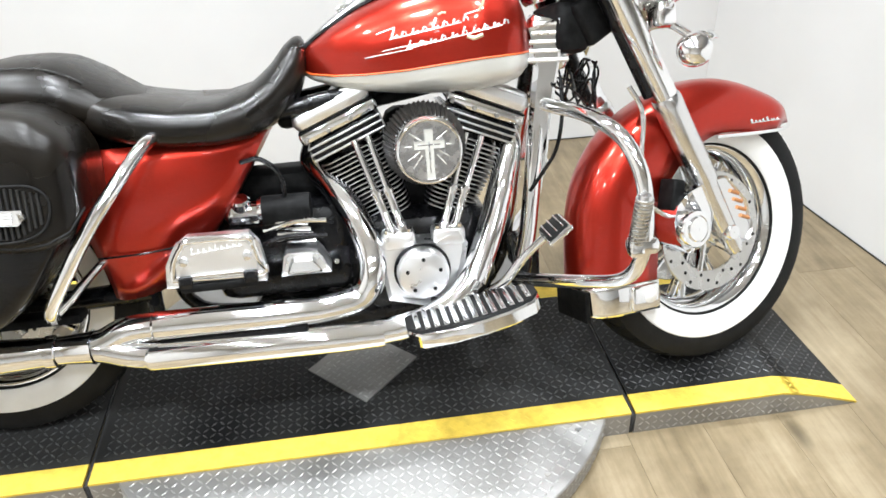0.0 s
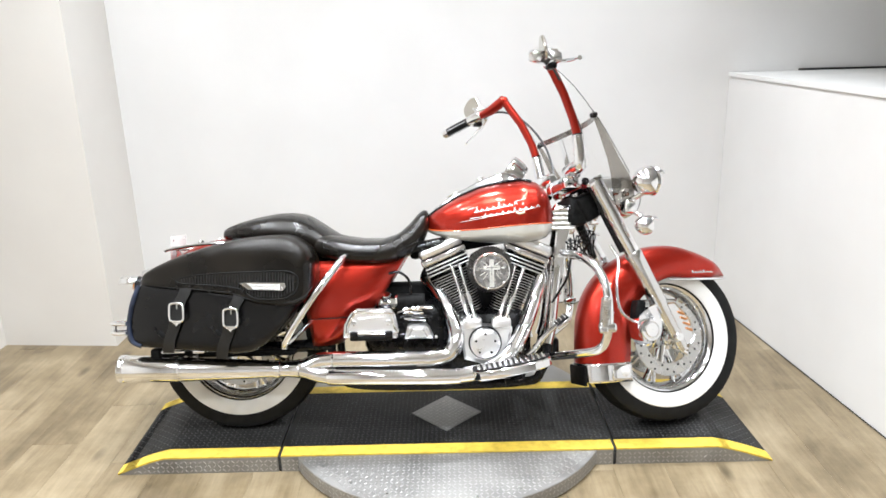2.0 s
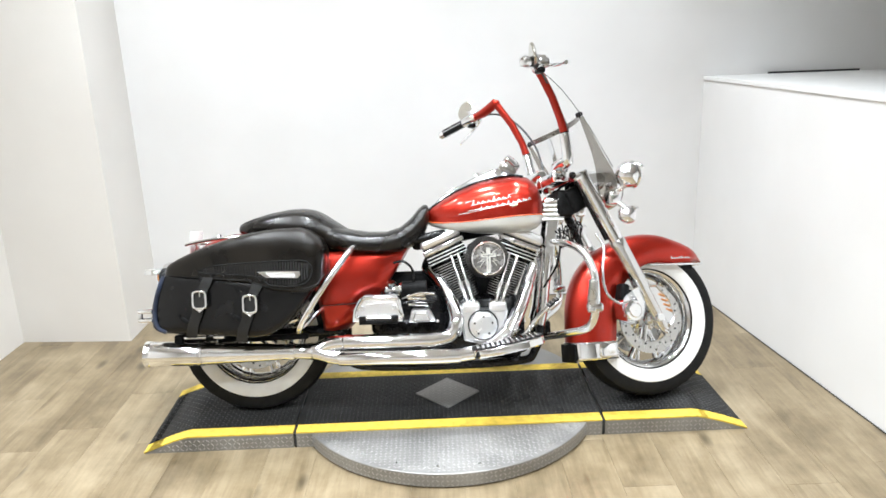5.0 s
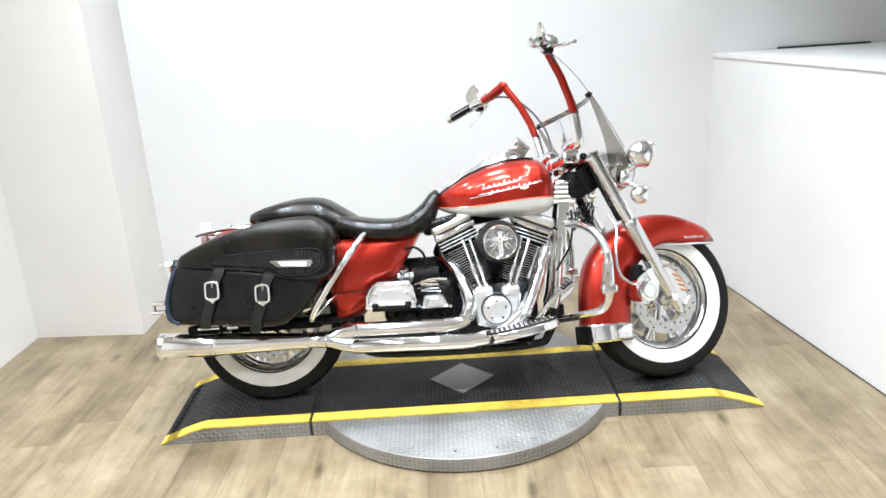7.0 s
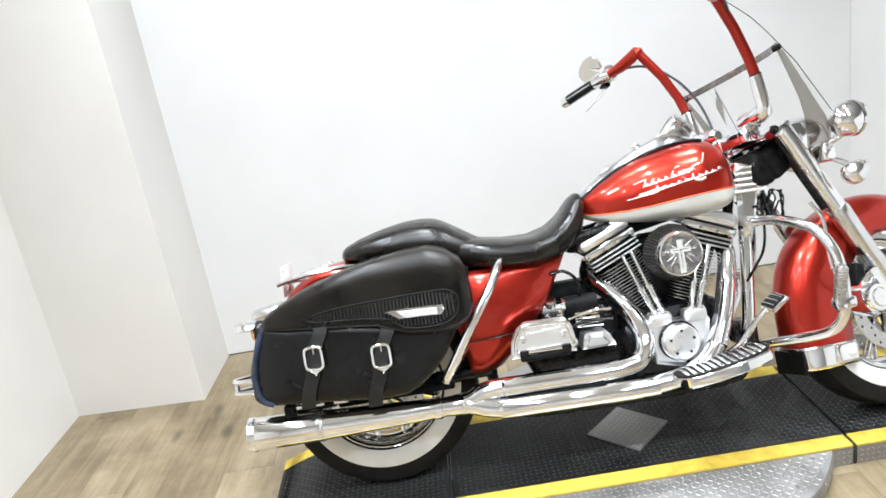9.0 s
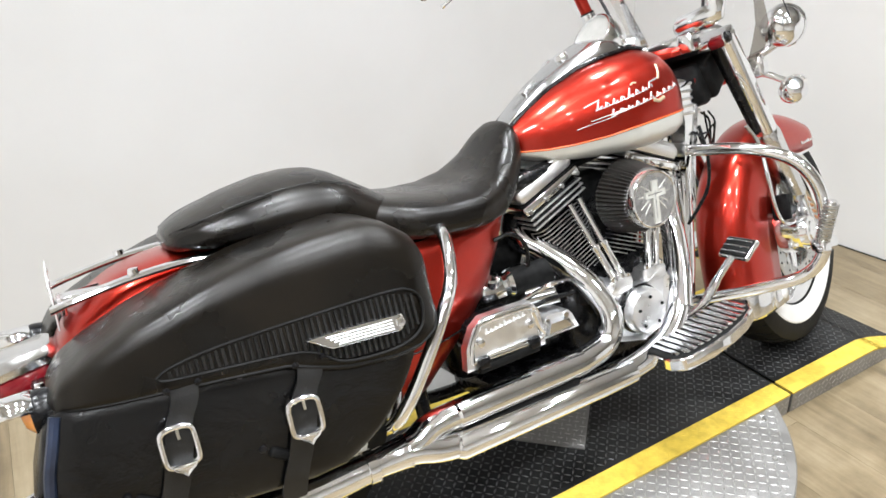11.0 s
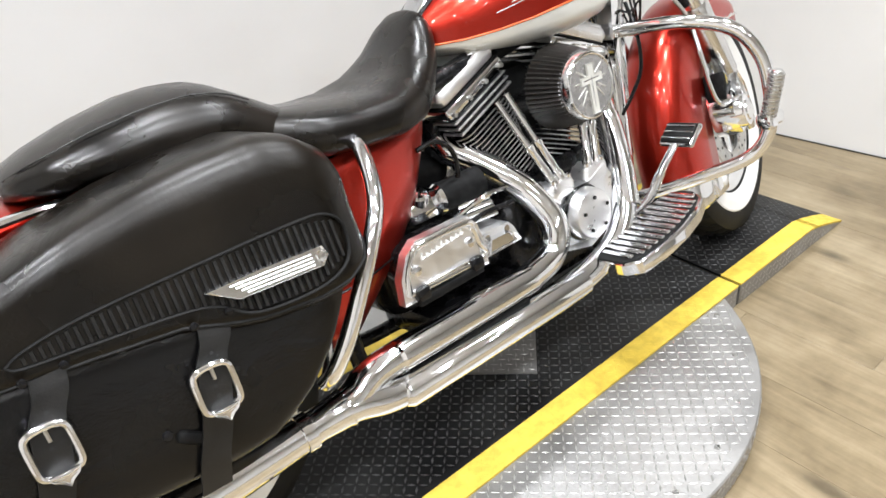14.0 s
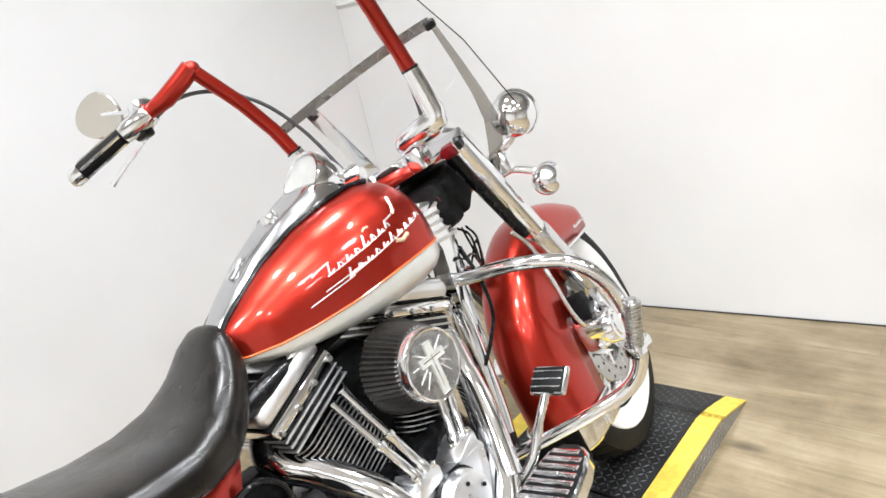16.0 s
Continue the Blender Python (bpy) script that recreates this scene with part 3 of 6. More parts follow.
# fork
FT, FB = Vector((0.548, 0, 0.895)), Vector((0.862, 0, 0.272))
for s in (-1, 1):
    off = Vector((0, s * 0.118, 0))
    mid = FT.lerp(FB, 0.44)
    upper = Geo().tube([FT + off - (FB - FT) * 0.01, mid + off], 0.029, 20)
    leg = part("fork_leg", front(upper), CHROME, bike, "chrome fork tube with polished slider")
    slider = Geo().tube([mid + off - (FB - FT) * 0.015, mid + off, FT.lerp(FB, 0.47) + off, FT.lerp(FB, 0.74) + off, FT.lerp(FB, 0.76) + off, FB + off, FB + off + (FB - FT) * 0.03], [0.030, 0.034, 0.034, 0.033, 0.027, 0.022, 0.016], 20)
    part("slider", front(slider), POLISHED, leg)
    shroud = Geo().tube([FT + off + Vector((-0.012, -s * 0.02, 0.01)), FT.lerp(FB, 0.42) + off + Vector((-0.03, -s * 0.012, 0))], [0.024, 0.014], 10)
    part("fork_shroud", front(shroud), BLACK, leg)
    cal = Geo().slab([(0.672, 0.390), (0.702, 0.412), (0.742, 0.386), (0.752, 0.335), (0.732, 0.285), (0.692, 0.282), (0.664, 0.315), (0.660, 0.356)], "y", s * 0.092, s * 0.138, 0.008)
    c = part("brake_caliper", front(cal), CHROME, bike, "chrome brake caliper with round cap")
    cap_ = Geo().lathe([(0.001, 0.030), (0.026, 0.030), (0.029, 0.026), (0.031, 0.027), (0.040, 0.025), (0.043, 0.018), (0.043, -0.01)], (0.705, s * 0.142, 0.335), (0, s, 0), 32)
    part("caliper_cap", front(cap_), CHROME, c)
    plate = Geo().slab([(0.700, 0.420), (0.735, 0.430), (0.762, 0.360), (0.742, 0.300), (0.726, 0.372)], "y", s * 0.143, s * 0.158, 0.004)
    part("caliper_shield", front(plate), CHROME, c)
    sh = Geo().slab([(0.800, 0.432), (0.845, 0.435), (0.905, 0.370), (0.922, 0.300), (0.902, 0.272), (0.872, 0.275), (0.845, 0.345)], "y", s * 0.098, s * 0.122, 0.006)
    shield = part("disc_shield", front(sh), POLISHED, bike, "bright slotted brake cover")
    for k in range(4):
        sl = Geo().tube([Vector((0.858 + 0.010 * k, s * 0.123, 0.398 - 0.021 * k)), Vector((0.884 + 0.010 * k, s * 0.123, 0.388 - 0.021 * k))], 0.0045, 8)
        part("fin", front(sl), BRONZE, shield, "copper-coloured fin")
    ax = Geo().lathe([(0.001, 0.02), (0.016, 0.02), (0.020, 0.012), (0.020, -0.05)], FRONT_AXLE + Vector((0, s * 0.125, 0)), (0, s, 0), 16)
    part("axle_cap", front(ax), CHROME, bike)
body = Geo().rbox((0.688, -0.112, 0.412), (0.034, 0.050, 0.070), 0.006, Matrix.Rotation(0.25, 4, "Y"))
part("caliper_body", front(body), BLACK_MATT, bike, "black brake caliper body")
line = Geo().tube(smooth_path([(0.60, -0.100, 0.66), (0.62, -0.115, 0.60), (0.60, -0.125, 0.52), (0.598, -0.125, 0.45), (0.615, -0.125, 0.40), (0.655, -0.125, 0.372), (0.69, -0.12, 0.36)], 6), 0.0055, 8)
part("brake_hose", front(line), POLISHED, bike, "braided steel brake hose")

# fork head, risers, nacelle
clamp = Geo()
clamp.rbox((0.535, 0, 0.898), (0.075, 0.285, 0.028), 0.010, Matrix.Rotation(-RAKE, 4, "Y"))
clamp.rbox((0.475, 0, 0.905), (0.06, 0.16, 0.05), 0.012)
head = part("fork_clamp", front(clamp), CHROME, bike, "chrome upper fork clamp")
for s in (-1, 1):
    # Crimson blocks stand for red reflections in the chrome clamp.
    b = Geo().rbox((0.512, s * 0.112, 0.888), (0.034, 0.045, 0.026), 0.010, Matrix.Rotation(-RAKE, 4, "Y"))
    part("clamp_reflection", front(b), CRIMSON, head)
    b = Geo().rbox((0.455, s * 0.06, 0.905), (0.03, 0.04, 0.05), 0.010)
    part("riser", front(b), CHROME, head)
    k = Geo().lathe([(0.001, 0.012), (0.012, 0.011), (0.015, 0.0)], (0.488, s * 0.145, 0.892), (0, s, 0), 16)
    part("lock_knob", front(k), BLACK, head)
blk = Geo()
blk.rbox((0.566, 0, 0.822), (0.12, 0.15, 0.10), 0.015, Matrix.Rotation(-RAKE, 4, "Y"))
blk.rbox((0.505, 0, 0.80), (0.08, 0.12, 0.11), 0.02)
part("steering_head", front(blk), BLACK_MATT, bike, "black steering head and wiring box")
NECK = Matrix.Rotation(radians(14), 4, "Y")
horn = Geo().rbox((0.482, -0.062, 0.772), (0.100, 0.060, 0.105), 0.014, NECK)
horn.rbox((0.47, 0, 0.79), (0.08, 0.14, 0.06), 0.02)
neck = part("neck_cover", horn, CHROME, bike, "ribbed chrome neck cover")
for k in range(5):
    c = Vector((0.482, -0.094, 0.772)) + NECK.to_3x3() @ Vector((0, 0, 0.040 - 0.019 * k))
    d = NECK.to_3x3() @ Vector((0.046, 0, 0.010))
    part("cooling_fin", Geo().tube([c - d, c + d], 0.0058, 8), SATIN, neck)
nac = Geo()
nac.ball((0.715, 0, 0.865), 0.092, (1, 0, 0.08), 0, 122, 32, 14)
nac.rbox((0.64, 0, 0.87), (0.16, 0.17, 0.13), 0.045, Matrix.Rotation(-0.1, 4, "Y"))
nacelle = part("headlamp", front(nac), CHROME, bike, "chrome headlamp and nacelle")
hl = Geo().lathe([(0.001, 0.022), (0.04, 0.018), (0.07, 0.006), (0.077, -0.004)], (0.772, 0, 0.870), (1, 0, 0.08), 28)
part("lens", front(hl), LENS, nacelle)
for s in (-1, 1):
    arm = Geo().tube(smooth_path([(0.665, s * 0.10, 0.82), (0.695, s * 0.16, 0.835), (0.712, s * 0.197, 0.852)], 5), 0.011, 10)
    arm.tube(smooth_path([(0.665, s * 0.10, 0.80), (0.69, s * 0.15, 0.775), (0.70, s * 0.19, 0.745)], 5), 0.009, 10)
    arm.rbox((0.672, s * 0.135, 0.800), (0.05, 0.05, 0.055), 0.012)
    a = part("lamp_bracket", front(arm), CHROME, bike)
    pl = Geo().ball((0.715, s * 0.205, 0.885), 0.054, (1, 0, 0.05), 0, 118, 28, 14, 1.1)
    pl.lathe([(0.046, 0.024), (0.054, 0.026), (0.057, 0.020), (0.054, 0.012)], (0.715, s * 0.205, 0.885), (1, 0, 0.05), 28)
    p = part("passing_lamp", front(pl), CHROME, bike, "round chrome passing lamp with visor")
    visor = Geo()
    visor.loft([[(0.715 + dx, s * 0.205 + (0.056 - 0.004 * i) * math.sin(radians(w)), 0.885 + (0.056 - 0.004 * i) * math.cos(radians(w))) for w in range(-65, 66, 13)] for i, dx in enumerate((0.022, 0.038, 0.052))], False, False)
    v = part("visor", front(visor), CHROME, p)
    v.modifiers.new("thick", "SOLIDIFY").thickness = 0.002
    ln = Geo().lathe([(0.001, 0.034), (0.025, 0.031), (0.046, 0.022)], (0.715, s * 0.205, 0.885), (1, 0, 0.05), 24)
    part("lens", front(ln), LENS, p)
    ts = Geo().ball((0.690, s * 0.205, 0.718), 0.036, (1, 0, 0.05), 0, 112, 24, 12, 1.15)
    t = part("turn_signal", front(ts), CHROME, bike, "chrome bullet turn signal")
    ln = Geo().lathe([(0.001, 0.026), (0.018, 0.023), (0.033, 0.014)], (0.690, s * 0.205, 0.718), (1, 0, 0.05), 24)
    part("lens", front(ln), AMBER, t, "amber lens")
    vis = Geo().loft([[(0.690 + dx, s * 0.205 + 0.037 * math.sin(radians(w)), 0.718 + 0.037 * math.cos(radians(w))) for w in range(-60, 61, 15)] for dx in (0.012, 0.024, 0.036)], False, False)
    v = part("visor", front(vis), CHROME, t)
    v.modifiers.new("thick", "SOLIDIFY").thickness = 0.002

# handlebar
CABLE = material("grey_cable_sheath", (0.05, 0.052, 0.055), 0.35, 0.3, 0, 60, (0.08, 0.08, 0.085))
for s in (-1, 1):
    base = Geo().tube([(0.482, s * 0.055, 0.945), (0.482, s * 0.070, 0.945), (0.484, s * 0.145, 0.950), (0.484, s * 0.160, 0.955), (0.483, s * 0.167, 0.968), (0.474, s * 0.172, 1.062)], [0.016, 0.027, 0.028, 0.027, 0.023, 0.0195], 16)
    hb = part("handlebar_base", bar_turn(base), CHROME, bike, "bright metal handlebar base")
    bar = Geo().tube([(0.474, s * 0.172, 1.062), (0.458, s * 0.177, 1.125), (0.422, s * 0.189, 1.210), (0.377, s * 0.203, 1.284), (0.361, s * 0.207, 1.309)], 0.0162, 16)
    b1 = part("handlebar", bar_turn(bar), RED, bike, "red ape-hanger handlebar tube")
    arm = Geo().tube([(0.358, s * 0.203, 1.315), (0.347, s * 0.230, 1.304), (0.325, s * 0.278, 1.288), (0.302, s * 0.323, 1.281)], [0.0205, 0.0215, 0.0205, 0.0145], 16)
    arm.ball((0.360, s * 0.206, 1.311), 0.0185)
    part("bar_arm", bar_turn(arm), RED, b1)
    band = Geo().lathe([(0.0176, -0.003), (0.0192, -0.002), (0.0192, 0.002), (0.0176, 0.003)], (0.4735, s * 0.1723, 1.065), (-0.2, s * 0.07, 1), 20)
    part("band", bar_turn(band), BLACK, b1)
    gd = (Vector((0.190, s * 0.497, 1.240) if s > 0 else (0.148, -0.485, 1.222)) - Vector((0.302, s * 0.323, 1.281))).normalized()
    g0 = Vector((0.302, s * 0.323, 1.281))
    grip = Geo().lathe([(0.001, 0.068), (0.019, 0.068), (0.019, 0.180), (0.001, 0.180)], g0, gd, 20)
    gp = part("grip", bar_turn(grip), PAD_RUBBER, bike, "black rubber handgrip with chrome bands")
    for k in range(5):
        a = 2 * math.pi * k / 5
        q = gd.orthogonal().normalized()
        q.rotate(Matrix.Rotation(a, 3, gd))
        part("grip_band", bar_turn(Geo().tube([g0 + gd * 0.072 + q * 0.0185, g0 + gd * 0.176 + q * 0.0185], 0.004, 6)), CHROME, gp)
    part("grip_end", bar_turn(Geo().lathe([(0.001, 0.212), (0.015, 0.210), (0.021, 0.200), (0.021, 0.180), (0.001, 0.180)], g0, gd, 20)), CHROME, gp)
    ctl = Geo().lathe([(0.001, -0.004), (0.021, -0.004), (0.024, 0.006), (0.024, 0.05), (0.020, 0.066), (0.001, 0.068)], g0, gd, 16)
    ct = part("hand_control", bar_turn(ctl), CHROME, bike, "chrome switch housing with lever")
    part("lever_clamp", bar_turn(Geo().rbox(g0 + gd * 0.03 + Vector((0.025, 0, 0.008)), (0.045, 0.05, 0.036), 0.010)), CHROME, ct)
    part("reservoir", bar_turn(Geo().rbox(g0 + gd * 0.01 + Vector((0.01, 0, 0.024)), (0.05, 0.035, 0.03), 0.010)), CHROME, ct)
    lever = Geo().tube(smooth_path([Vector((0.335, s * 0.335, 1.274)), Vector((0.334, s * 0.395, 1.256)), Vector((0.321, s * 0.458, 1.236)), Vector((0.303, s * 0.520, 1.214))], 6), [0.007] * 12 + [0.006] * 6 + [0.008], 8)
    part("lever", bar_turn(lever), CHROME, ct)
    part("switch_block", bar_turn(Geo().rbox(g0 + gd * 0.035 + Vector((0.012, 0, -0.022)), (0.034, 0.032, 0.022), 0.006)), BLACK, ct)
    mc = Vector((0.322, s * 0.450, 1.352)) if s > 0 else Vector((0.215, -0.440, 1.272))
    stem = Geo().tube(smooth_path([g0 + gd * 0.02 + Vector((0.02, 0, 0.02)), g0.lerp(mc, 0.45) + Vector((0.01, 0, 0.005)), mc], 5), 0.005, 8)
    mr = part("mirror", bar_turn(stem), CHROME, bike, "teardrop chrome mirror")
    ow = []
    for k in range(28):
        a = 2 * math.pi * k / 28
        r = 1 + 0.22 * math.cos(a)
        ow.append(((0.054 if s > 0 else 0.050) * math.cos(a) * r, (0.050 if s > 0 else 0.040) * math.sin(a)))
    face = Geo().slab(ow, "x", -0.004, 0.008, 0.003)
    face.moved(Matrix.Translation(mc) @ Matrix.Rotation(radians(s * 20), 4, "Z") @ Matrix.Rotation(radians(-8), 4, "Y"))
    face.v = [(x, y, z) for x, y, z in face.v]
    part("mirror_head", bar_turn(face), MIRROR_BACK, mr)
for s, ys in ((1, 0.0), (-1, 0.0)):
    c1 = Geo().tube(smooth_path([(0.312, s * 0.315, 1.268), (0.345, s * 0.262, 1.278), (0.395, s * 0.212, 1.256), (0.452, s * 0.164, 1.190), (0.505, s * 0.144, 1.10), (0.522, s * 0.125, 1.0), (0.508, s * 0.10, 0.92)], 6), 0.0045, 8)
    part("control_cable", bar_turn(c1), CABLE, bike, "thin black control cable")

# windshield and its brackets
sw = []
for i in range(9):
    z = 0.90 + 0.46 * i / 8
    row = []
    for k in range(-12, 13):
        u = k / 12
        half = (0.262 - 0.05 * max(0, (i - 3) / 5)) * (1 - 0.25 * max(0, (i - 5) / 3) ** 2)
        row.append((0.700 - (z - 0.84) * math.tan(RAKE) - 0.075 * u * u, half * u, z - 0.03 * u * u * (i / 8)))
    sw.append(row)
ws = part("windshield", shield_turn(Geo().loft(sw, False, False)), GLASS, bike, "clear acrylic windshield on chrome brackets", 70)
ws.modifiers.new("thick", "SOLIDIFY").thickness = 0.004
ws.visible_shadow = False
part("glass_edge", shield_turn(Geo().tube([row[0] for row in sw], 0.0013, 6)), BLACK, ws, "thin dark windshield edge")
st = []
for k in range(-12, 13):
    u = k / 12
    x = 0.575 - 0.085 * u * u
    st.append([(x - dx, 0.226 * u, 1.126 + 0.024 * (1 - u * u) + dz) for dx, dz in ((0, -0.011), (0, 0.011), (0.004, 0.011), (0.004, -0.011))])
part("windshield_brace", shield_turn(Geo().loft(st)), BRACE, ws, "curved metal brace strip")
for s in (-1, 1):
    br = ws
    if s > 0:
        up = Geo()
        up.loft([[(0.560 + dx + 0.020 * (1 - f), s * (0.118 + 0.052 * f) + dy, 0.93 + 0.215 * f) for dx, dy in ((-0.003, -0.018), (0.001, -0.018), (0.003, 0.018), (-0.001, 0.018))] for f in (0, 0.2, 0.4, 0.6, 0.8, 1)])
        br = part("windshield_bracket", shield_turn(up), CHROME, ws, "chrome side bracket")
    kn = Geo().lathe([(0.001, 0.014), (0.008, 0.013), (0.010, 0.008), (0.010, -0.010), (0.001, -0.012)], (0.489, s * 0.222, 1.122), (0.3, s, 0), 14)
    part("clamp_knob", shield_turn(kn), BLACK, br)
    # Wing carries the clear windshield's grey reflection as a tint.
    edge = Geo()
    edge.loft([[(x - w, s * y, z), (x + w, s * (y + 0.004), z), (x + w, s * (y + 0.007), z), (x - w, s * (y + 0.003), z)] for x, y, z, w in ((0.496, 0.222, 1.114, 0.009), (0.530, 0.216, 1.04, 0.016), (0.565, 0.207, 0.965, 0.024), (0.598, 0.192, 0.905, 0.038), (0.622, 0.168, 0.862, 0.046), (0.635, 0.143, 0.825, 0.042), (0.645, 0.125, 0.79, 0.030))])
    part("side_plate", shield_turn(edge), SHEEN_TINT, ws, "tinted wing holding the grey reflection on the clear windshield").visible_shadow = False

# fuel tank: red shell above, silver below, split at a crease
TANK = [(-0.052, 0.030, 0.785, 0.752, 0.742), (-0.030, 0.066, 0.806, 0.742, 0.728), (0.02, 0.103, 0.838, 0.738, 0.710), (0.08, 0.130, 0.872, 0.738, 0.698), (0.16, 0.156, 0.904, 0.742, 0.688), (0.24, 0.170, 0.922, 0.750, 0.682), (0.32, 0.172, 0.930, 0.756, 0.683), (0.38, 0.162, 0.918, 0.758, 0.690), (0.41, 0.145, 0.895, 0.758, 0.700), (0.432, 0.108, 0.850, 0.758, 0.720), (0.440, 0.060, 0.810, 0.758, 0.740)]
up_rings, lo_rings, creases = [], [], {-1: [], 1: []}
for i in range(41):
    x = -0.052 + (0.440 + 0.052) * (0.5 - 0.5 * math.cos(math.pi * i / 40))
    hw, top, cr, bot = lerp(TANK, x)
    ru, rl = [], []
    for k in range(-16, 17):
        a = radians(90 * k / 16)
        y = hw * math.copysign(abs(math.sin(a)) ** 0.80, a)
        z = cr + (top - cr) * max(0, math.cos(a)) ** 0.72
        ru.append((x, y, z))
    for k in range(-8, 9):
        a = radians(90 * k / 8)
        y = hw * math.copysign(abs(math.sin(a)) ** 0.6, a)
        z = cr - (cr - bot) * max(0, math.cos(a)) ** 0.6
        rl.append((x, y, z))
    up_rings.append(ru)
    lo_rings.append(rl)
    for s in (-1, 1):
        creases[s].append((x, s * (hw + 0.0005), cr + 0.001))
tank = part("fuel_tank", Geo().loft(up_rings, False, False), RED, bike, "glossy red teardrop fuel tank with silver lower half", 60)
part("tank_underside", Geo().loft(lo_rings, False, False), SILVER, tank, "silver lower tank panel", 60)
for s in (-1, 1):
    part("pinstripe", Geo().tube(creases[s], 0.0022, 6), ORANGE, tank, "orange pinstripe")


def tank_skin(x, z):
    """The half width of the tank's red shell at a height."""
    hw, top, cr, bot = lerp(TANK, x)
    c = min(1, max(0, (z - cr) / (top - cr))) ** (1 / 0.72)
    return hw * (math.sqrt(max(0, 1 - c * c))) ** 0.80


def on_tank(pts, s, r, g, lift=0.001):
    g.tube([(x, s * (tank_skin(x, z) + lift), z) for x, z in pts], r, 6)


EMBLEM_GOLD = material("gold_leaf", (0.62, 0.50, 0.32), 0.35, 0.4, 0.5, 60, (0.70, 0.58, 0.40))
ROWS = (((0.140, 0.806), (0.285, 0.830), (1.7, 0.9, 1.0, 0.8, 1.9, 1.0, 0.9, 1.2)), ((0.172, 0.787), (0.368, 0.819), (1.4, 0.9, 0.8, 1.0, 0.9, 1.5, 0.9, 1.0, 0.8, 0.9)))
for s in (-1, 1):
    em = Geo()
    for (xa, za), (xb, zb), heights in ROWS:
        n = len(heights)
        for k, hh in enumerate(heights):
            f = k / (n - 1)
            x, z, h = xa + (xb - xa) * f, za + (zb - za) * f, 0.0105 * hh
            on_tank([(x, z), (x + 0.20 * h, z + h * 0.5), (x + 0.40 * h, z + h)], s, 0.0023, em, 0.0004)
            if k % 2 == 0:
                on_tank([(x, z), (x + 0.007, z + 0.0025), (x + 0.013, z + 0.0065)], s, 0.0017, em, 0.0004)
            else:
                on_tank([(x + 0.003, z + 0.009), (x + 0.009, z + 0.0075), (x + 0.010, z + 0.001)], s, 0.0016, em, 0.0004)
        on_tank([(xa - 0.004 + (xb - xa) * f / 6, za - 0.001 + (zb - za) * f / 6) for f in range(7)], s, 0.0014, em, 0.0004)
    part("script_emblem", em, BAR_INK, tank, "silver script emblem")
    for pts, r in (([(0.112, 0.816), (0.130, 0.822), (0.150, 0.827)], 0.0017), ([(0.288, 0.843), (0.310, 0.848), (0.328, 0.853)], 0.0018)):
        fl = Geo()
        on_tank(pts, s, r, fl)
        part("emblem_flourish", fl, BAR_INK, tank)
    for pts, r in (([(0.085, 0.771), (0.13, 0.778), (0.18, 0.785)], 0.0011), ([(0.120, 0.783), (0.165, 0.790), (0.21, 0.796)], 0.0012)):
        st = Geo()
        on_tank(pts, s, r, st)
        part("emblem_streak", st, BAR_INK, tank)
    for pts, r in (([(0.318, 0.848), (0.328, 0.861), (0.336, 0.878)], 0.0030), ([(0.290, 0.802), (0.305, 0.797), (0.322, 0.803)], 0.0045), ([(0.236, 0.846), (0.244, 0.850), (0.252, 0.849)], 0.0024)):
        wing = Geo()
        on_tank(pts, s, r, wing)
        part("emblem_accent", wing, EMBLEM_GOLD, tank, "pale gold emblem accent")
con = []
for i in range(21):
    x = -0.05 + 0.36 * i / 20
    hw, top, cr, bot = lerp(TANK, x)
    w = 0.034 + 0.036 * min(1, (x + 0.05) / 0.3)
    h = top + lerp([(-0.05, 0.002), (0.0, 0.009), (0.10, 0.016), (0.20, 0.027), (0.26, 0.036), (0.29, 0.030), (0.31, 0.004)], x)[0]
    base = top - 0.016
    prof = ((1.0, 0.0), (0.97, 0.35), (0.91, 0.72), (0.84, 0.90), (0.70, 0.98), (0.40, 1.0))
    half = [(w * u, base + (h - base) * v) for u, v in prof]
    con.append([(x, y, z) for y, z in half] + [(x, 0, h + 0.001)] + [(x, -y, z) for y, z in reversed(half)])
console = part("tank_console", Geo().loft(con, True, True), CONSOLE, bike, "chrome tank-top console with speedometer", 50)
for s in (-1, 1):
    lip = [(-0.04 + 0.40 * i / 16, s * (0.033 + 0.040 * min(1, (0.40 * i / 16) / 0.3)), lerp(TANK, -0.04 + 0.40 * i / 16)[1] - 0.004) for i in range(17)]
    part("console_edge", Geo().tube(lip, 0.006, 8), BLACK, console)
sd = Vector((-0.80, 0, 0.60)).normalized()
SPEEDO = Vector((0.282, 0.0, 0.962))
sp = Geo().lathe([(0.054, -0.055), (0.062, -0.02), (0.062, 0.010), (0.060, 0.014), (0.056, 0.014), (0.055, 0.009)], SPEEDO, sd, 40)
part("speedometer_ring", sp, CHROME, console)
part("speedometer_dial", Geo().lathe([(0.0005, 0.009), (0.056, 0.009)], SPEEDO, sd, 36), DIAL, console, "pale speedometer dial")
part("ignition_switch", Geo().lathe([(0.001, 0.030), (0.014, 0.029), (0.017, 0.024), (0.019, 0.0)], (0.175, 0, 0.914), (-0.3, 0, 0.95), 18), CHROME, console)
part("console_latch", Geo().rbox((0.06, 0, 0.878), (0.05, 0.014, 0.010), 0.004, Matrix.Rotation(-0.5, 4, "Y")), CHROME, console)
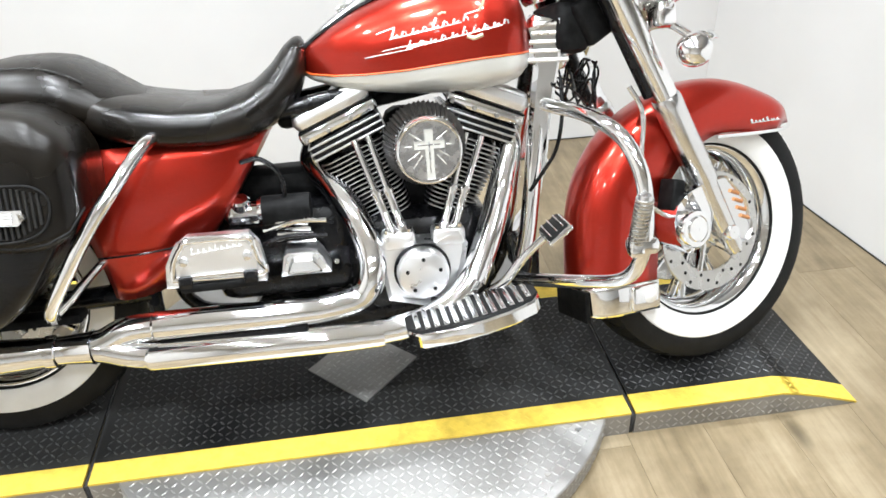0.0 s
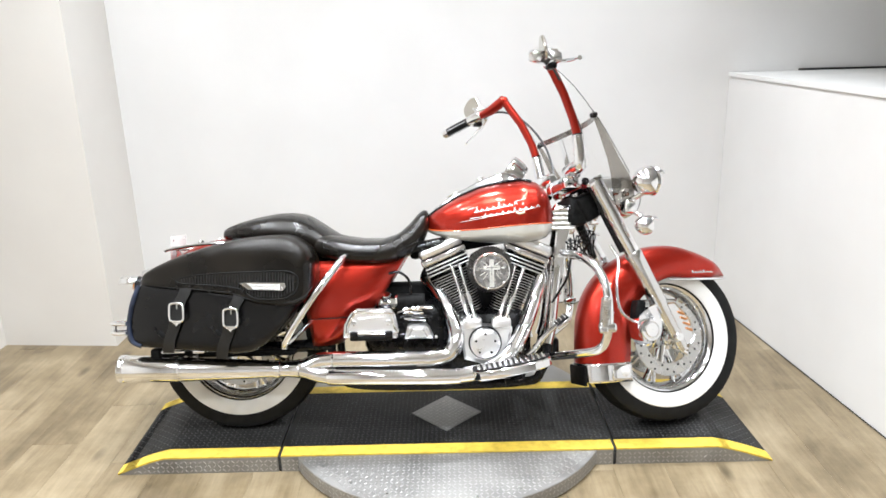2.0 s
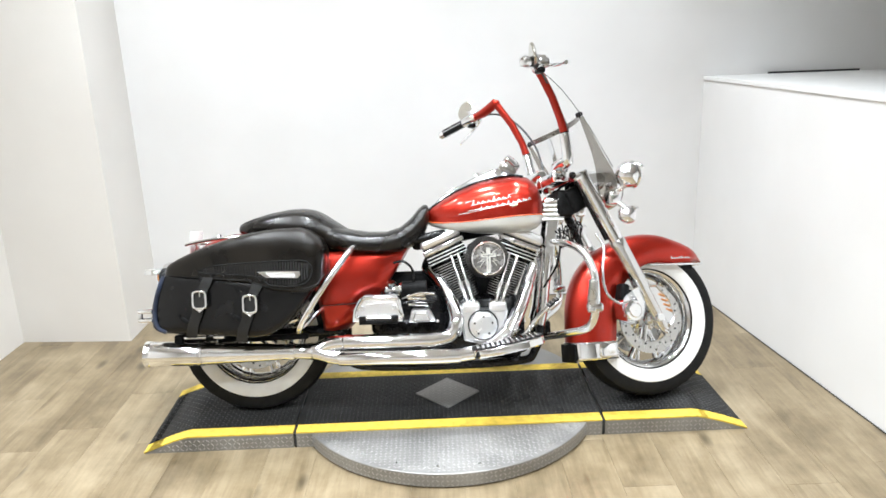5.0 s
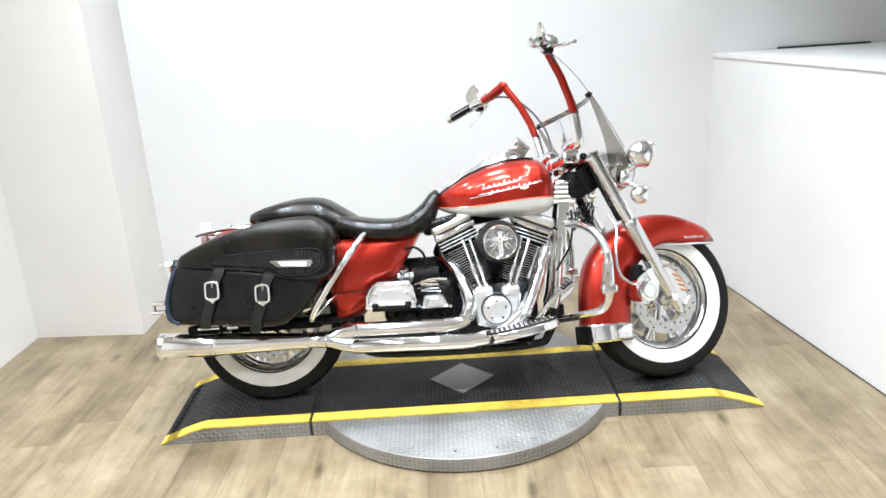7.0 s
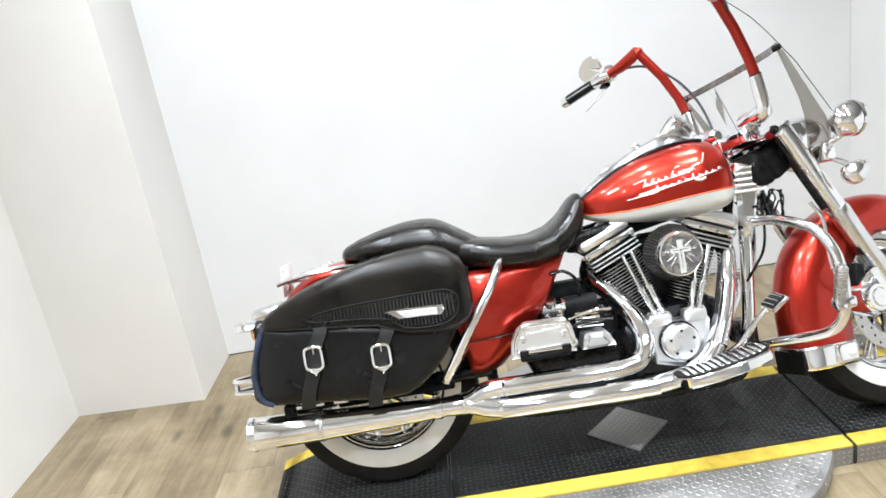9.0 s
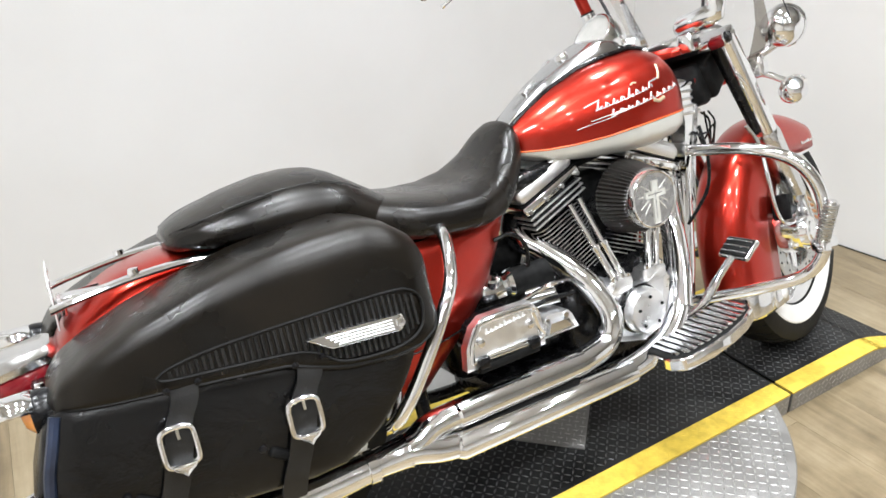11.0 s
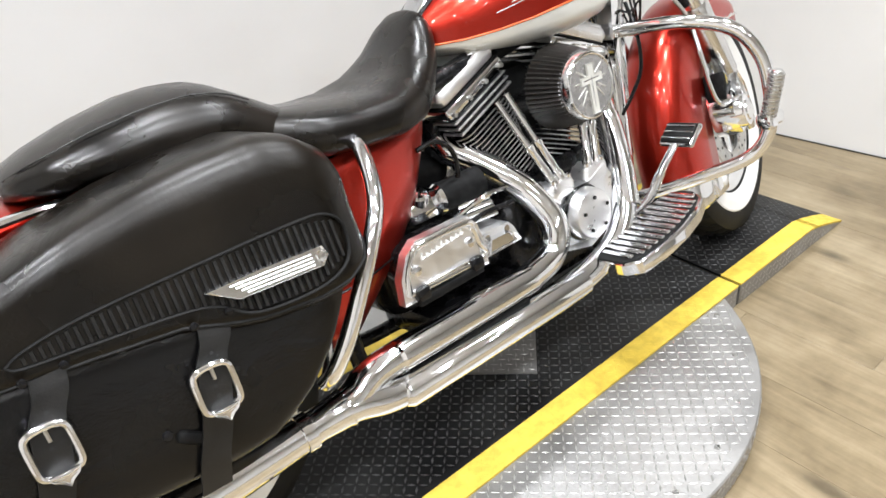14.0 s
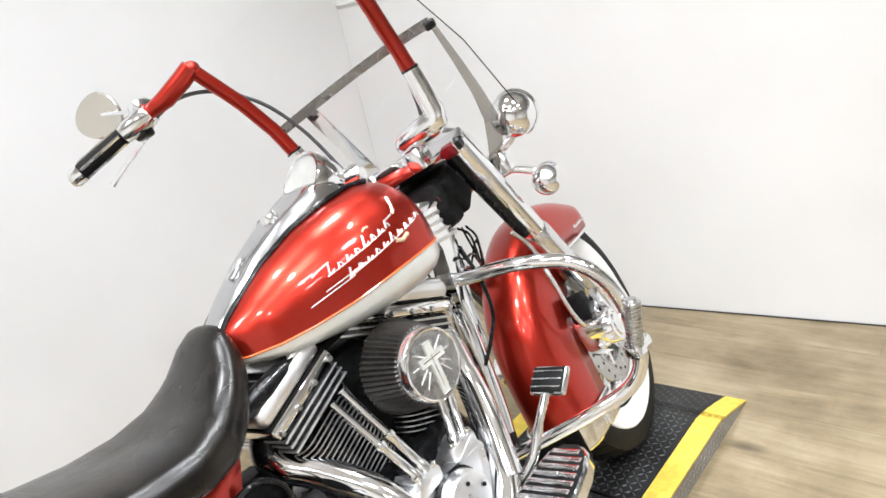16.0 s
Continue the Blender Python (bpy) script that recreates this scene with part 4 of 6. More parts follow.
for s in (-1, 1):
    capg = Geo().lathe([(0.0005, 0.030), (0.028, 0.030), (0.034, 0.025), (0.036, 0.0)], (0.225, s * 0.098, 0.898), (-0.12, s * 0.35, 0.93), 28)
    if s > 0:
        part("filler_cap", capg, CHROME, tank, "chrome filler cap")

# seat
RIDER = [(-0.49, 0.140, 0.748, 0.672), (-0.44, 0.168, 0.744, 0.644), (-0.38, 0.188, 0.727, 0.630), (-0.3, 0.188, 0.713, 0.620), (-0.22, 0.184, 0.711, 0.618), (-0.16, 0.164, 0.73, 0.624), (-0.115, 0.134, 0.765, 0.642), (-0.08, 0.11, 0.806, 0.670), (-0.056, 0.09, 0.822, 0.702), (-0.042, 0.07, 0.818, 0.738), (-0.036, 0.042, 0.8, 0.762)]
PILLION = [(-0.83, 0.055, 0.759, 0.73), (-0.817, 0.095, 0.773, 0.724), (-0.772, 0.132, 0.79, 0.718), (-0.7, 0.152, 0.809, 0.71), (-0.62, 0.162, 0.822, 0.7), (-0.56, 0.165, 0.823, 0.69), (-0.51, 0.164, 0.814, 0.68), (-0.47, 0.16, 0.789, 0.67), (-0.435, 0.154, 0.765, 0.662), (-0.4, 0.146, 0.741, 0.658), (-0.372, 0.13, 0.722, 0.66), (-0.355, 0.1, 0.702, 0.664)]


def crown_at(table, x):
    """How pointed a cushion's ridge is: the rider's seat rises to a narrow nose."""
    k = min(1.0, max(0.0, (x + 0.24) / 0.14)) if table is RIDER else 0.0
    return (0.72 if table is RIDER else 0.84) + 0.55 * k * k * (3 - 2 * k)


def cushion(table, n, dish, side=0.6):
    rings = []
    for i in range(n + 1):
        x = table[0][0] + (table[-1][0] - table[0][0]) * (0.5 - 0.5 * math.cos(math.pi * i / n))
        hw, top, bot = lerp(table, x)
        crown = crown_at(table, x)
        ring = []
        for k in range(36):
            a = 2 * math.pi * k / 36
            y = 1.025 * hw * math.copysign(abs(math.sin(a)) ** 0.80, math.sin(a))
            c = math.cos(a)
            mid = bot + (top - bot) * 0.45
            z = mid + (top - mid) * abs(c) ** crown if c > 0 else mid - (mid - bot) * abs(c) ** side
            z += dish * (1 - math.cos(math.pi * min(1, abs(y) / 0.16))) * (0.5 if c > 0 else 0)
            ring.append((x, y, z))
        rings.append(ring)
    return Geo().loft(rings)


def on_cushion(table, x, a, s):
    """A point on a cushion's skin, at an angle from its ridge."""
    hw, top, bot = lerp(table, x)
    y = 1.025 * hw * math.sin(radians(a)) ** 0.80
    mid = bot + (top - bot) * 0.45
    return (x, s * y, mid + (top - mid) * math.cos(radians(a)) ** crown_at(table, x))


SEATM = Matrix.Translation((0, -0.009, 0))
seat = part("seat", cushion(RIDER, 34, 0.006).moved(SEATM), LEATHER, bike, "black leather two-up saddle", 60)
part("pillion", cushion(PILLION, 30, -0.004).moved(SEATM), LEATHER, seat, "black leather pillion pad", 60)
for s in (-1, 1):
    for table, xs in ((PILLION, [-0.822 + 0.0325 * i for i in range(12)]), (RIDER, [-0.486 + 0.037 * i for i in range(13)])):
        seam = [on_cushion(table, x, 48, s) for x in xs]
        part("piping", Geo().tube(smooth_path(seam, 3), 0.0014, 6).moved(SEATM), STRAP, seat)
# frame and side covers
fr = Geo()
for s in (-1, 1):
    fr.tube(smooth_path([(-0.50, s * 0.10, 0.60), (-0.20, s * 0.09, 0.655), (0.10, s * 0.07, 0.705), (0.40, s * 0.05, 0.745), (0.50, s * 0.03, 0.77)], 6), 0.019, 10)
    fr.tube(smooth_path([(0.475, s * 0.05, 0.76), (0.445, s * 0.085, 0.55), (0.42, s * 0.10, 0.35), (0.38, s * 0.115, 0.20), (0.28, s * 0.12, 0.155), (-0.25, s * 0.12, 0.155), (-0.40, s * 0.12, 0.20), (-0.42, s * 0.115, 0.35)], 6), 0.017, 10)
    fr.tube([(-0.42, s * 0.115, 0.32), (-0.785, s * 0.115, 0.305)], 0.024, 10)
frame_ob = part("frame", fr, BLACK, bike, "black tubular frame")
part("backbone", Geo().rbox((0.13, 0.0, 0.690), (0.50, 0.12, 0.050), 0.02, Matrix.Rotation(radians(-9), 4, "Y")), BLACK_MATT, frame_ob)
for s in (-1, 1):
    cov = Geo().slab([(0.432, 0.805), (0.500, 0.822), (0.500, 0.74), (0.478, 0.62), (0.462, 0.485), (0.428, 0.480), (0.436, 0.60), (0.452, 0.72)], "y", s * 0.070, s * 0.098, 0.008)
    part("downtube_cover", cov, CHROME, frame_ob, "chrome down-tube cover")
    part("downtube_sleeve", Geo().tube(smooth_path([(0.456, s * 0.075, 0.62), (0.440, s * 0.089, 0.51), (0.420, s * 0.100, 0.36), (0.404, s * 0.107, 0.30)], 6), 0.0205, 14), CHROME, frame_ob, "chrome sleeve on the down tube")
    sc = []
    for i in range(11):
        f = i / 10
        z = 0.322 + f * 0.318
        x1 = lerp([(0.30, -0.395), (0.33, -0.370), (0.42, -0.275), (0.50, -0.215), (0.575, -0.165), (0.64, -0.125)], z)[0]
        x0 = lerp([(0.30, -0.485), (0.36, -0.485), (0.46, -0.50), (0.60, -0.53), (0.64, -0.54)], z)[0]
        y = 0.150 + 0.055 * math.sin(math.pi * (0.12 + 0.72 * f))
        sc.append([(x0 + (x1 - x0) * u, s * (y - 0.020 * (2 * u - 1) ** 4 - 0.085 * max(0, u - 0.35) ** 1.3 - (0.04 if u > 0.98 else 0)), z) for u in (0, 0.1, 0.25, 0.4, 0.55, 0.7, 0.8, 0.88, 0.94, 0.98, 1.0)])
    side = part("side_cover", Geo().loft(sc, False, False), RED, bike, "red painted side cover", 50)
    side.modifiers.new("thick", "SOLIDIFY").thickness = 0.006
    part("cover_seam", Geo().tube([(x, s * (0.2045 - 0.085 * max(0, (x + 0.485) / 0.22 - 0.35) ** 1.3), 0.428 + (x + 0.48) * 0.02) for x in [-0.485 + 0.022 * i for i in range(10)]], 0.0022, 6), BLACK, side)

# engine
engine = part("engine", Geo().rbox((0.175, 0, 0.315), (0.34, 0.25, 0.24), 0.06), BLACK, bike, "black and chrome V-twin engine")
part("gearbox", Geo().rbox((-0.13, 0, 0.36), (0.34, 0.18, 0.22), 0.05), BLACK, engine)
part("battery_box", Geo().rbox((-0.31, 0, 0.50), (0.16, 0.20, 0.10), 0.03), BLACK, engine)
part("oil_tank", Geo().rbox((-0.135, 0.04, 0.492), (0.22, 0.12, 0.085), 0.035), BLACK_MATT, engine)
part("oil_pan", Geo().rbox((0.05, 0, 0.20), (0.55, 0.22, 0.07), 0.02), BLACK, engine)
TILT_CYL = radians(22.5)


def cylinder(base, sign):
    m = Matrix.Translation(base) @ Matrix.Rotation(sign * TILT_CYL, 4, "Y")
    core = Geo().lathe([(0.064, 0.04), (0.066, 0.27)], (0, 0, 0), (0, 0, 1), 24).moved(m)
    c = part("cylinder", core, BLACK, bike, "finned black cylinder with chrome rocker box")
    for k in range(17):
        z = 0.083 + 0.0104 * k
        w = 0.158 - 0.0030 * (16 - k)
        g = Geo()
        hx, hy, rr = w / 2, 0.086, 0.030
        ring = []
        for sx, sy, a0 in ((1, 1, 0), (-1, 1, 90), (-1, -1, 180), (1, -1, 270)):
            for a in (0, 22, 45, 68, 90):
                ring.append((sx * (hx - rr) + rr * math.cos(radians(a0 + a)), sy * (hy - rr) + rr * math.sin(radians(a0 + a))))
        g.slab(ring, "z", z - 0.0017, z + 0.0017, 0.0008)
        part("fin", g.moved(m), BLACK, c)
        e = Geo().loft([[(x * q, y * q, z + d) for x, y in ring] for q, d in ((1.0, -0.0014), (1.010, -0.0011), (1.010, 0.0011), (1.0, 0.0014))], False)
        part("fin_edge", e.moved(m), FIN_EDGE, c)
    head = Geo()
    head.rbox((0, 0, 0.285), (0.165, 0.19, 0.046), 0.012)
    part("cylinder_head", head.moved(m), BLACK, c)
    for k in range(3):
        e = Geo().rbox((0, 0, 0.270 + 0.014 * k), (0.172, 0.196, 0.005), 0.0022)
        part("head_fin", e.moved(m), FIN_EDGE, c)
    rk = Geo().rbox((0, 0, 0.322), (0.182, 0.200, 0.026), 0.008)
    rb = part("rocker_box", rk.moved(m), CHROME, c, "chrome rocker box")
    part("rocker_gasket", Geo().rbox((0, 0, 0.3355), (0.176, 0.194, 0.004), 0.0015).moved(m), BLACK_MATT, rb)
    part("rocker_cover", Geo().rbox((0, 0, 0.356), (0.180, 0.198, 0.040), 0.017).moved(m), SATIN, rb)
    for bx in (-0.044, 0.044):
        part("cover_lobe", Geo().rbox((bx, -0.022, 0.368), (0.082, 0.140, 0.028), 0.013).moved(m), SATIN, rb)
    for bx in (-0.078, -0.026, 0.026, 0.078):
        part("bolt", Geo().lathe([(0.0005, 0.009), (0.0045, 0.009), (0.0055, 0.007), (0.0055, 0.0)], (bx, -0.0995, 0.318), (0, -1, 0), 8).moved(m), STEEL, rb)
    return m


cylinder(Vector((0.140, 0, 0.345)), -1)
cylinder(Vector((0.212, 0, 0.345)), 1)
# Added matt black block keeps the gap between the cylinders dark.
part("cylinder_gap_fill", Geo().rbox((0.176, 0.01, 0.520), (0.12, 0.11, 0.26), 0.03), BLACK_MATT, engine)
for a, b in (((0.108, -0.172, 0.405), (0.045, -0.118, 0.605)), ((0.130, -0.172, 0.410), (0.075, -0.118, 0.612)), ((0.214, -0.172, 0.402), (0.285, -0.118, 0.600)), ((0.236, -0.172, 0.400), (0.318, -0.118, 0.590))):
    a, b = Vector(a), Vector(b)
    pr = Geo().tube([a, a.lerp(b, 0.08), a.lerp(b, 0.1), a.lerp(b, 0.40), a.lerp(b, 0.42), a.lerp(b, 0.47), a.lerp(b, 0.48), b], [0.012, 0.012, 0.0095, 0.0095, 0.0115, 0.0115, 0.0078, 0.0078], 12)
    part("pushrod_tube", pr, CHROME, engine, "chrome pushrod tube")
for x in (0.118, 0.226):
    tb = Geo().rbox((x, -0.162, 0.392), (0.072, 0.050, 0.040), 0.010)
    t = part("tappet_block", tb, SATIN, engine)
    for dx in (-0.024, 0.024):
        part("bolt", Geo().lathe([(0.001, 0.007), (0.006, 0.007), (0.0065, 0)], (x + dx, -0.178, 0.412), (0, -0.2, 1), 8), CHROME, t)
cam_o = [(0.085, 0.262), (0.075, 0.33), (0.078, 0.385), (0.10, 0.412), (0.15, 0.385), (0.195, 0.383), (0.245, 0.405), (0.265, 0.375), (0.255, 0.32), (0.235, 0.262), (0.165, 0.240)]
part("cam_cover", Geo().slab(cam_o, "y", -0.125, -0.178, 0.010), SATIN, engine, "chrome cam cover")
ring = Geo().lathe([(0.062, -0.01), (0.062, 0.008), (0.058, 0.013), (0.055, 0.008)], (0.163, -0.178, 0.322), (0, -1, 0), 36)
part("cover_ring", ring, BLACK, engine)
tim = Geo().lathe([(0.0005, 0.0505), (0.020, 0.0503), (0.042, 0.049), (0.052, 0.045), (0.056, 0.037), (0.057, 0.0)], (0.163, -0.172, 0.322), (0, -1, 0), 36)
tc = part("timer_cover", tim, SATIN, engine, "round chrome timer cover")
for k in range(5):
    a = 2 * math.pi * k / 5 + 0.3
    part("bolt", Geo().lathe([(0.0005, 0.003), (0.0038, 0.003), (0.0042, 0.0)], (0.163 + 0.037 * math.cos(a), -0.2225, 0.322 + 0.037 * math.sin(a)), (0, -1, 0), 10), BLACK_MATT, tc)

# air cleaner: pleated cone with a round cap
PLEATS = 54
flt = Geo().lathe([(0.070, 0.050), (0.084, 0.054), (0.087, 0.061), (0.084, 0.080), (0.077, 0.112), (0.071, 0.135), (0.062, 0.142)], (0.190, -0.085, 0.592), (0, -1, 0), PLEATS * 4, wave=lambda k: 1.0 + 0.026 * (1.2, -0.2, -1.1, -0.2)[k % 4])
ac = part("air_cleaner", flt, PLEAT, bike, "black pleated air cleaner with engraved chrome cap", 20)
cap_ = Geo().lathe([(0.0005, 0.158), (0.060, 0.158), (0.066, 0.155), (0.0685, 0.149), (0.0685, 0.140), (0.05, 0.138)], (0.190, -0.085, 0.592), (0, -1, 0), 48)
acp = part("air_cleaner_cap", cap_, POLISHED, ac, "round polished metal cap")
yc = -0.085 - 0.1585
CAP_FACE = material("mottled_cap_face", (0.36, 0.36, 0.365), 0.26, 1.0, 0, 60, (0.52, 0.52, 0.525), rough_var=0.10, bump=0.10, bump_scale=260)
part("cap_face", Geo().lathe([(0.0005, 0.1588), (0.0595, 0.1588), (0.0605, 0.1575)], (0.190, -0.085, 0.592), (0, -1, 0), 48), CAP_FACE, acp, "brushed grey cap face")
part("cap_rim", Geo().tube(smooth_path([(0.190 + 0.0635 * math.cos(radians(a)), yc + 0.001, 0.592 + 0.0635 * math.sin(radians(a))) for a in range(0, 361, 12)], 2), 0.0035, 8), CHROME, acp)
cross = [(-0.0085, -0.056), (0.0085, -0.056), (0.0085, 0.006), (0.0305, 0.006), (0.0305, 0.021), (0.0085, 0.021), (0.0085, 0.044), (-0.0085, 0.044), (-0.0085, 0.021), (-0.0305, 0.021), (-0.0305, 0.006), (-0.0085, 0.006)]
orn = part("cap_ornament", Geo().slab([(0.190 + x, 0.592 + z) for x, z in cross], "y", yc - 0.0002, yc - 0.0040, 0.0016), SILVER, acp, "raised pale cross emblem")
part("ornament_groove", Geo().rbox((0.190, yc - 0.0036, 0.580), (0.0028, 0.0012, 0.064), 0.0004).rbox((0.190, yc - 0.0036, 0.6055), (0.046, 0.0012, 0.0024), 0.0004), CAP_FACE, orn)
for a, r0, r1 in ((0, 0.034, 0.045), (180, 0.034, 0.050), (-32, 0.022, 0.046), (212, 0.022, 0.052), (-52, 0.024, 0.052), (232, 0.024, 0.056), (35, 0.018, 0.046), (145, 0.018, 0.046)):
    d = Vector((math.cos(radians(a)), 0, math.sin(radians(a))))
    c = Vector((0.190, yc - 0.001, 0.604))
    part("cap_ray", Geo().tube([c + d * r0, c + d * r1], [0.0017, 0.0010], 6), SILVER, acp)
part("intake", Geo().tube([(0.185, -0.09, 0.575), (0.178, 0.0, 0.56)], 0.036, 16), POLISHED, engine)

# exhaust
EX = Vector((0.0, 0.020, -0.010))


def pipe_in(pts):
    """The pipes' rear run sits closer to the frame than their heads."""
    out = []
    for p in pts:
        k = min(1.0, max(0.0, (0.42 - p[0]) / 0.30)) if p[2] < 0.33 else max(0.0, min(1.0, (0.56 - p[2]) / 0.23)) * 0.7
        out.append(Vector(p) + EX * k)
    return out


H1 = smooth_path([Vector((-0.050, -0.006, 0.552)), Vector((-0.042, -0.028, 0.530)), Vector((-0.012, -0.064, 0.500)), Vector((0.030, -0.128, 0.442)), Vector((0.054, -0.176, 0.380)), Vector((0.054, -0.204, 0.332))] + pipe_in([(0.028, -0.228, 0.298), (-0.03, -0.236, 0.284), (-0.12, -0.240, 0.281), (-0.30, -0.243, 0.286), (-0.44, -0.245, 0.288), (-0.50, -0.250, 0.268), (-0.545, -0.252, 0.262)]), 7)
ex = part("exhaust", Geo().tube(H1, 0.0300, 18), CHROME, bike, "chrome two-into-one exhaust with heat shields")
part("port_elbow", Geo().tube(smooth_path([(-0.049, -0.012, 0.543), (-0.046, -0.004, 0.560), (-0.030, 0.0, 0.587), (0.0, 0.0, 0.602)], 5), 0.031, 16), BLACK, ex, "black exhaust port elbow")
H2 = smooth_path(pipe_in([(0.385, -0.030, 0.590), (0.388, -0.070, 0.548), (0.354, -0.125, 0.470), (0.315, -0.172, 0.386), (0.266, -0.218, 0.305), (0.205, -0.243, 0.254), (0.12, -0.252, 0.228), (0.0, -0.256, 0.222), (-0.25, -0.260, 0.226), (-0.42, -0.260, 0.234), (-0.50, -0.256, 0.256), (-0.545, -0.252, 0.262)]), 7)
part("front_pipe", Geo().tube(H2, 0.0285, 18), CHROME, ex)
EXM = Matrix.Translation(EX)
sh = Geo()
sh.tube(smooth_path([(0.370, -0.118, 0.505), (0.352, -0.150, 0.468), (0.315, -0.196, 0.388), (0.268, -0.238, 0.306)], 6), 0.027, 16)
part("heat_shield", (sh).moved(EXM), CHROME, ex)
sh = Geo().tube([(-0.415, -0.264, 0.232), (-0.41, -0.265, 0.231), (-0.02, -0.261, 0.221), (0.065, -0.261, 0.220)], [0.026, 0.031, 0.031, 0.0284], 18)
part("heat_shield", (sh).moved(EXM), CHROME, ex)
sh = Geo().tube([(-0.40, -0.250, 0.291), (-0.395, -0.250, 0.291), (-0.14, -0.247, 0.285), (-0.06, -0.246, 0.284)], [0.026, 0.031, 0.031, 0.0284], 18)
part("heat_shield", (sh).moved(EXM), CHROME, ex)
# Matt black block draws the shade between the two pipes.
part("pipe_gap_shade", (Geo().rbox((-0.24, -0.262, 0.257), (0.30, 0.020, 0.012), 0.005)).moved(EXM), BLACK_MATT, ex)
mu = Geo().tube([(-0.52, -0.252, 0.262), (-0.53, -0.252, 0.262), (-0.58, -0.254, 0.263), (-0.72, -0.258, 0.266), (-0.94, -0.262, 0.272), (-0.955, -0.262, 0.273), (-1.155, -0.2655, 0.279), (-1.162, -0.2655, 0.279)], [0.036, 0.033, 0.029, 0.036, 0.044, 0.046, 0.050, 0.048], 28, False)
muf = part("muffler", (mu).moved(EXM), CHROME, ex, "tapered chrome muffler")
part("muffler_clamp", (Geo().lathe([(0.045, -0.010), (0.0480, -0.009), (0.0480, -0.002), (0.0465, 0), (0.0480, 0.002), (0.0480, 0.009), (0.045, 0.010)], (-0.955, -0.262, 0.273), (1, 0, -0.03), 28)).moved(EXM), POLISHED, muf)
part("muffler_clamp", (Geo().lathe([(0.030, -0.012), (0.034, -0.010), (0.034, 0.010), (0.030, 0.012)], (-0.60, -0.2545, 0.263), (1, 0, -0.02), 24)).moved(EXM), CHROME, muf)
part("end_cap", (Geo().lathe([(0.049, 0.010), (0.0515, 0.006), (0.0515, -0.012), (0.044, -0.014), (0.030, -0.010), (0.024, 0.03), (0.0005, 0.035)], (-1.157, -0.2655, 0.279), (1, 0, -0.03), 28)).moved(EXM), CHROME, muf)
part("end_bore", (Geo().lathe([(0.0005, 0.0), (0.026, 0.0)], (-1.157, -0.2655, 0.279), (1, 0, -0.03), 24)).moved(EXM), BLACK_MATT, muf)
eb = Geo()
for k in range(6):
    eb.tube([(-1.095 + 0.012 * k, -0.300, 0.296 + 0.002 * (k % 2)), (-1.090 + 0.012 * k, -0.305, 0.288), (-1.095 + 0.012 * k, -0.309, 0.280 - 0.004 * (k % 3))], 0.0016, 5)
part("engraving", (eb).moved(EXM), STEEL, muf)
hang = Geo().rbox((-0.98, -0.225, 0.325), (0.16, 0.05, 0.014), 0.005).rbox((-0.72, -0.21, 0.318), (0.36, 0.05, 0.020), 0.006).rbox((-1.04, -0.25, 0.335), (0.035, 0.05, 0.03), 0.006)
part("muffler_hanger", (hang).moved(EXM), BLACK_MATT, ex)
part("hanger_plate", (Geo().rbox((-0.985, -0.262, 0.337), (0.10, 0.010, 0.012), 0.004).rbox((-0.885, -0.262, 0.336), (0.045, 0.010, 0.014), 0.004)).moved(EXM), CHROME, ex)

# transmission side: chrome covers, linkage
mb = [(-0.372, 0.350), (-0.366, 0.400), (-0.342, 0.440), (-0.315, 0.458), (-0.185, 0.455), (-0.166, 0.430), (-0.158, 0.385), (-0.160, 0.345)]
BOXM = Matrix.Translation((-0.258, 0.036, 0.410)) @ Matrix.Diagonal((0.93, 1, 0.96, 1)) @ Matrix.Translation((0.266, 0, -0.400))
box = part("primary_box", Geo().slab(mb, "y", -0.258, -0.2700, 0.005).moved(BOXM), SATIN, bike, "chrome transmission side box")
part("box_bracket", (Geo().rbox((-0.260, -0.21, 0.398), (0.150, 0.102, 0.075), 0.020)).moved(BOXM), BLACK, box)
fo = [(-0.356, 0.366), (-0.350, 0.402), (-0.330, 0.434), (-0.310, 0.446), (-0.192, 0.443), (-0.178, 0.424), (-0.171, 0.392), (-0.172, 0.362)]
part("box_face", (Geo().slab([(x * 0.96 - 0.0105, 0.404 + (z - 0.404) * 0.90) for x, z in fo], "y", -0.2680, -0.2730, 0.002)).moved(BOXM), SATIN, box)
part("face_rim", (Geo().tube(smooth_path([(x, -0.2715, z) for x, z in fo + fo[:1]], 4), 0.0075, 10)).moved(BOXM), CHROME, box, "rounded chrome rim")
for x in (-0.330, -0.192):
    part("hinge", (Geo().rbox((x, -0.2760, 0.360), (0.030, 0.020, 0.026), 0.005)).moved(BOXM), BLACK, box)
    part("bolt", (Geo().lathe([(0.0005, 0.007), (0.009, 0.006), (0.011, 0)], (x + (0.002 if x < -0.3 else -0.002), -0.2730, 0.404), (0, -1, 0), 14)).moved(BOXM), CHROME, box)
part("hinge_bar", (Geo().rbox((-0.262, -0.2740, 0.346), (0.165, 0.018, 0.018), 0.005)).moved(BOXM), BLACK_MATT, box)
part("hinge_shelf", (Geo().rbox((-0.262, -0.2745, 0.372), (0.11, 0.010, 0.004), 0.0015)).moved(BOXM), CHROME, box)
sb = Geo()
for k in range(9):
    x, z = -0.310 + 0.0125 * k, 0.418 + 0.0010 * k
    sb.tube([(x, -0.2735, z), (x + 0.003, -0.2735, z + 0.008 + 0.004 * (k % 4 == 0))], 0.0020, 5)
    sb.tube([(x, -0.2735, z), (x + 0.008, -0.2735, z + 0.003)], 0.0017, 5)
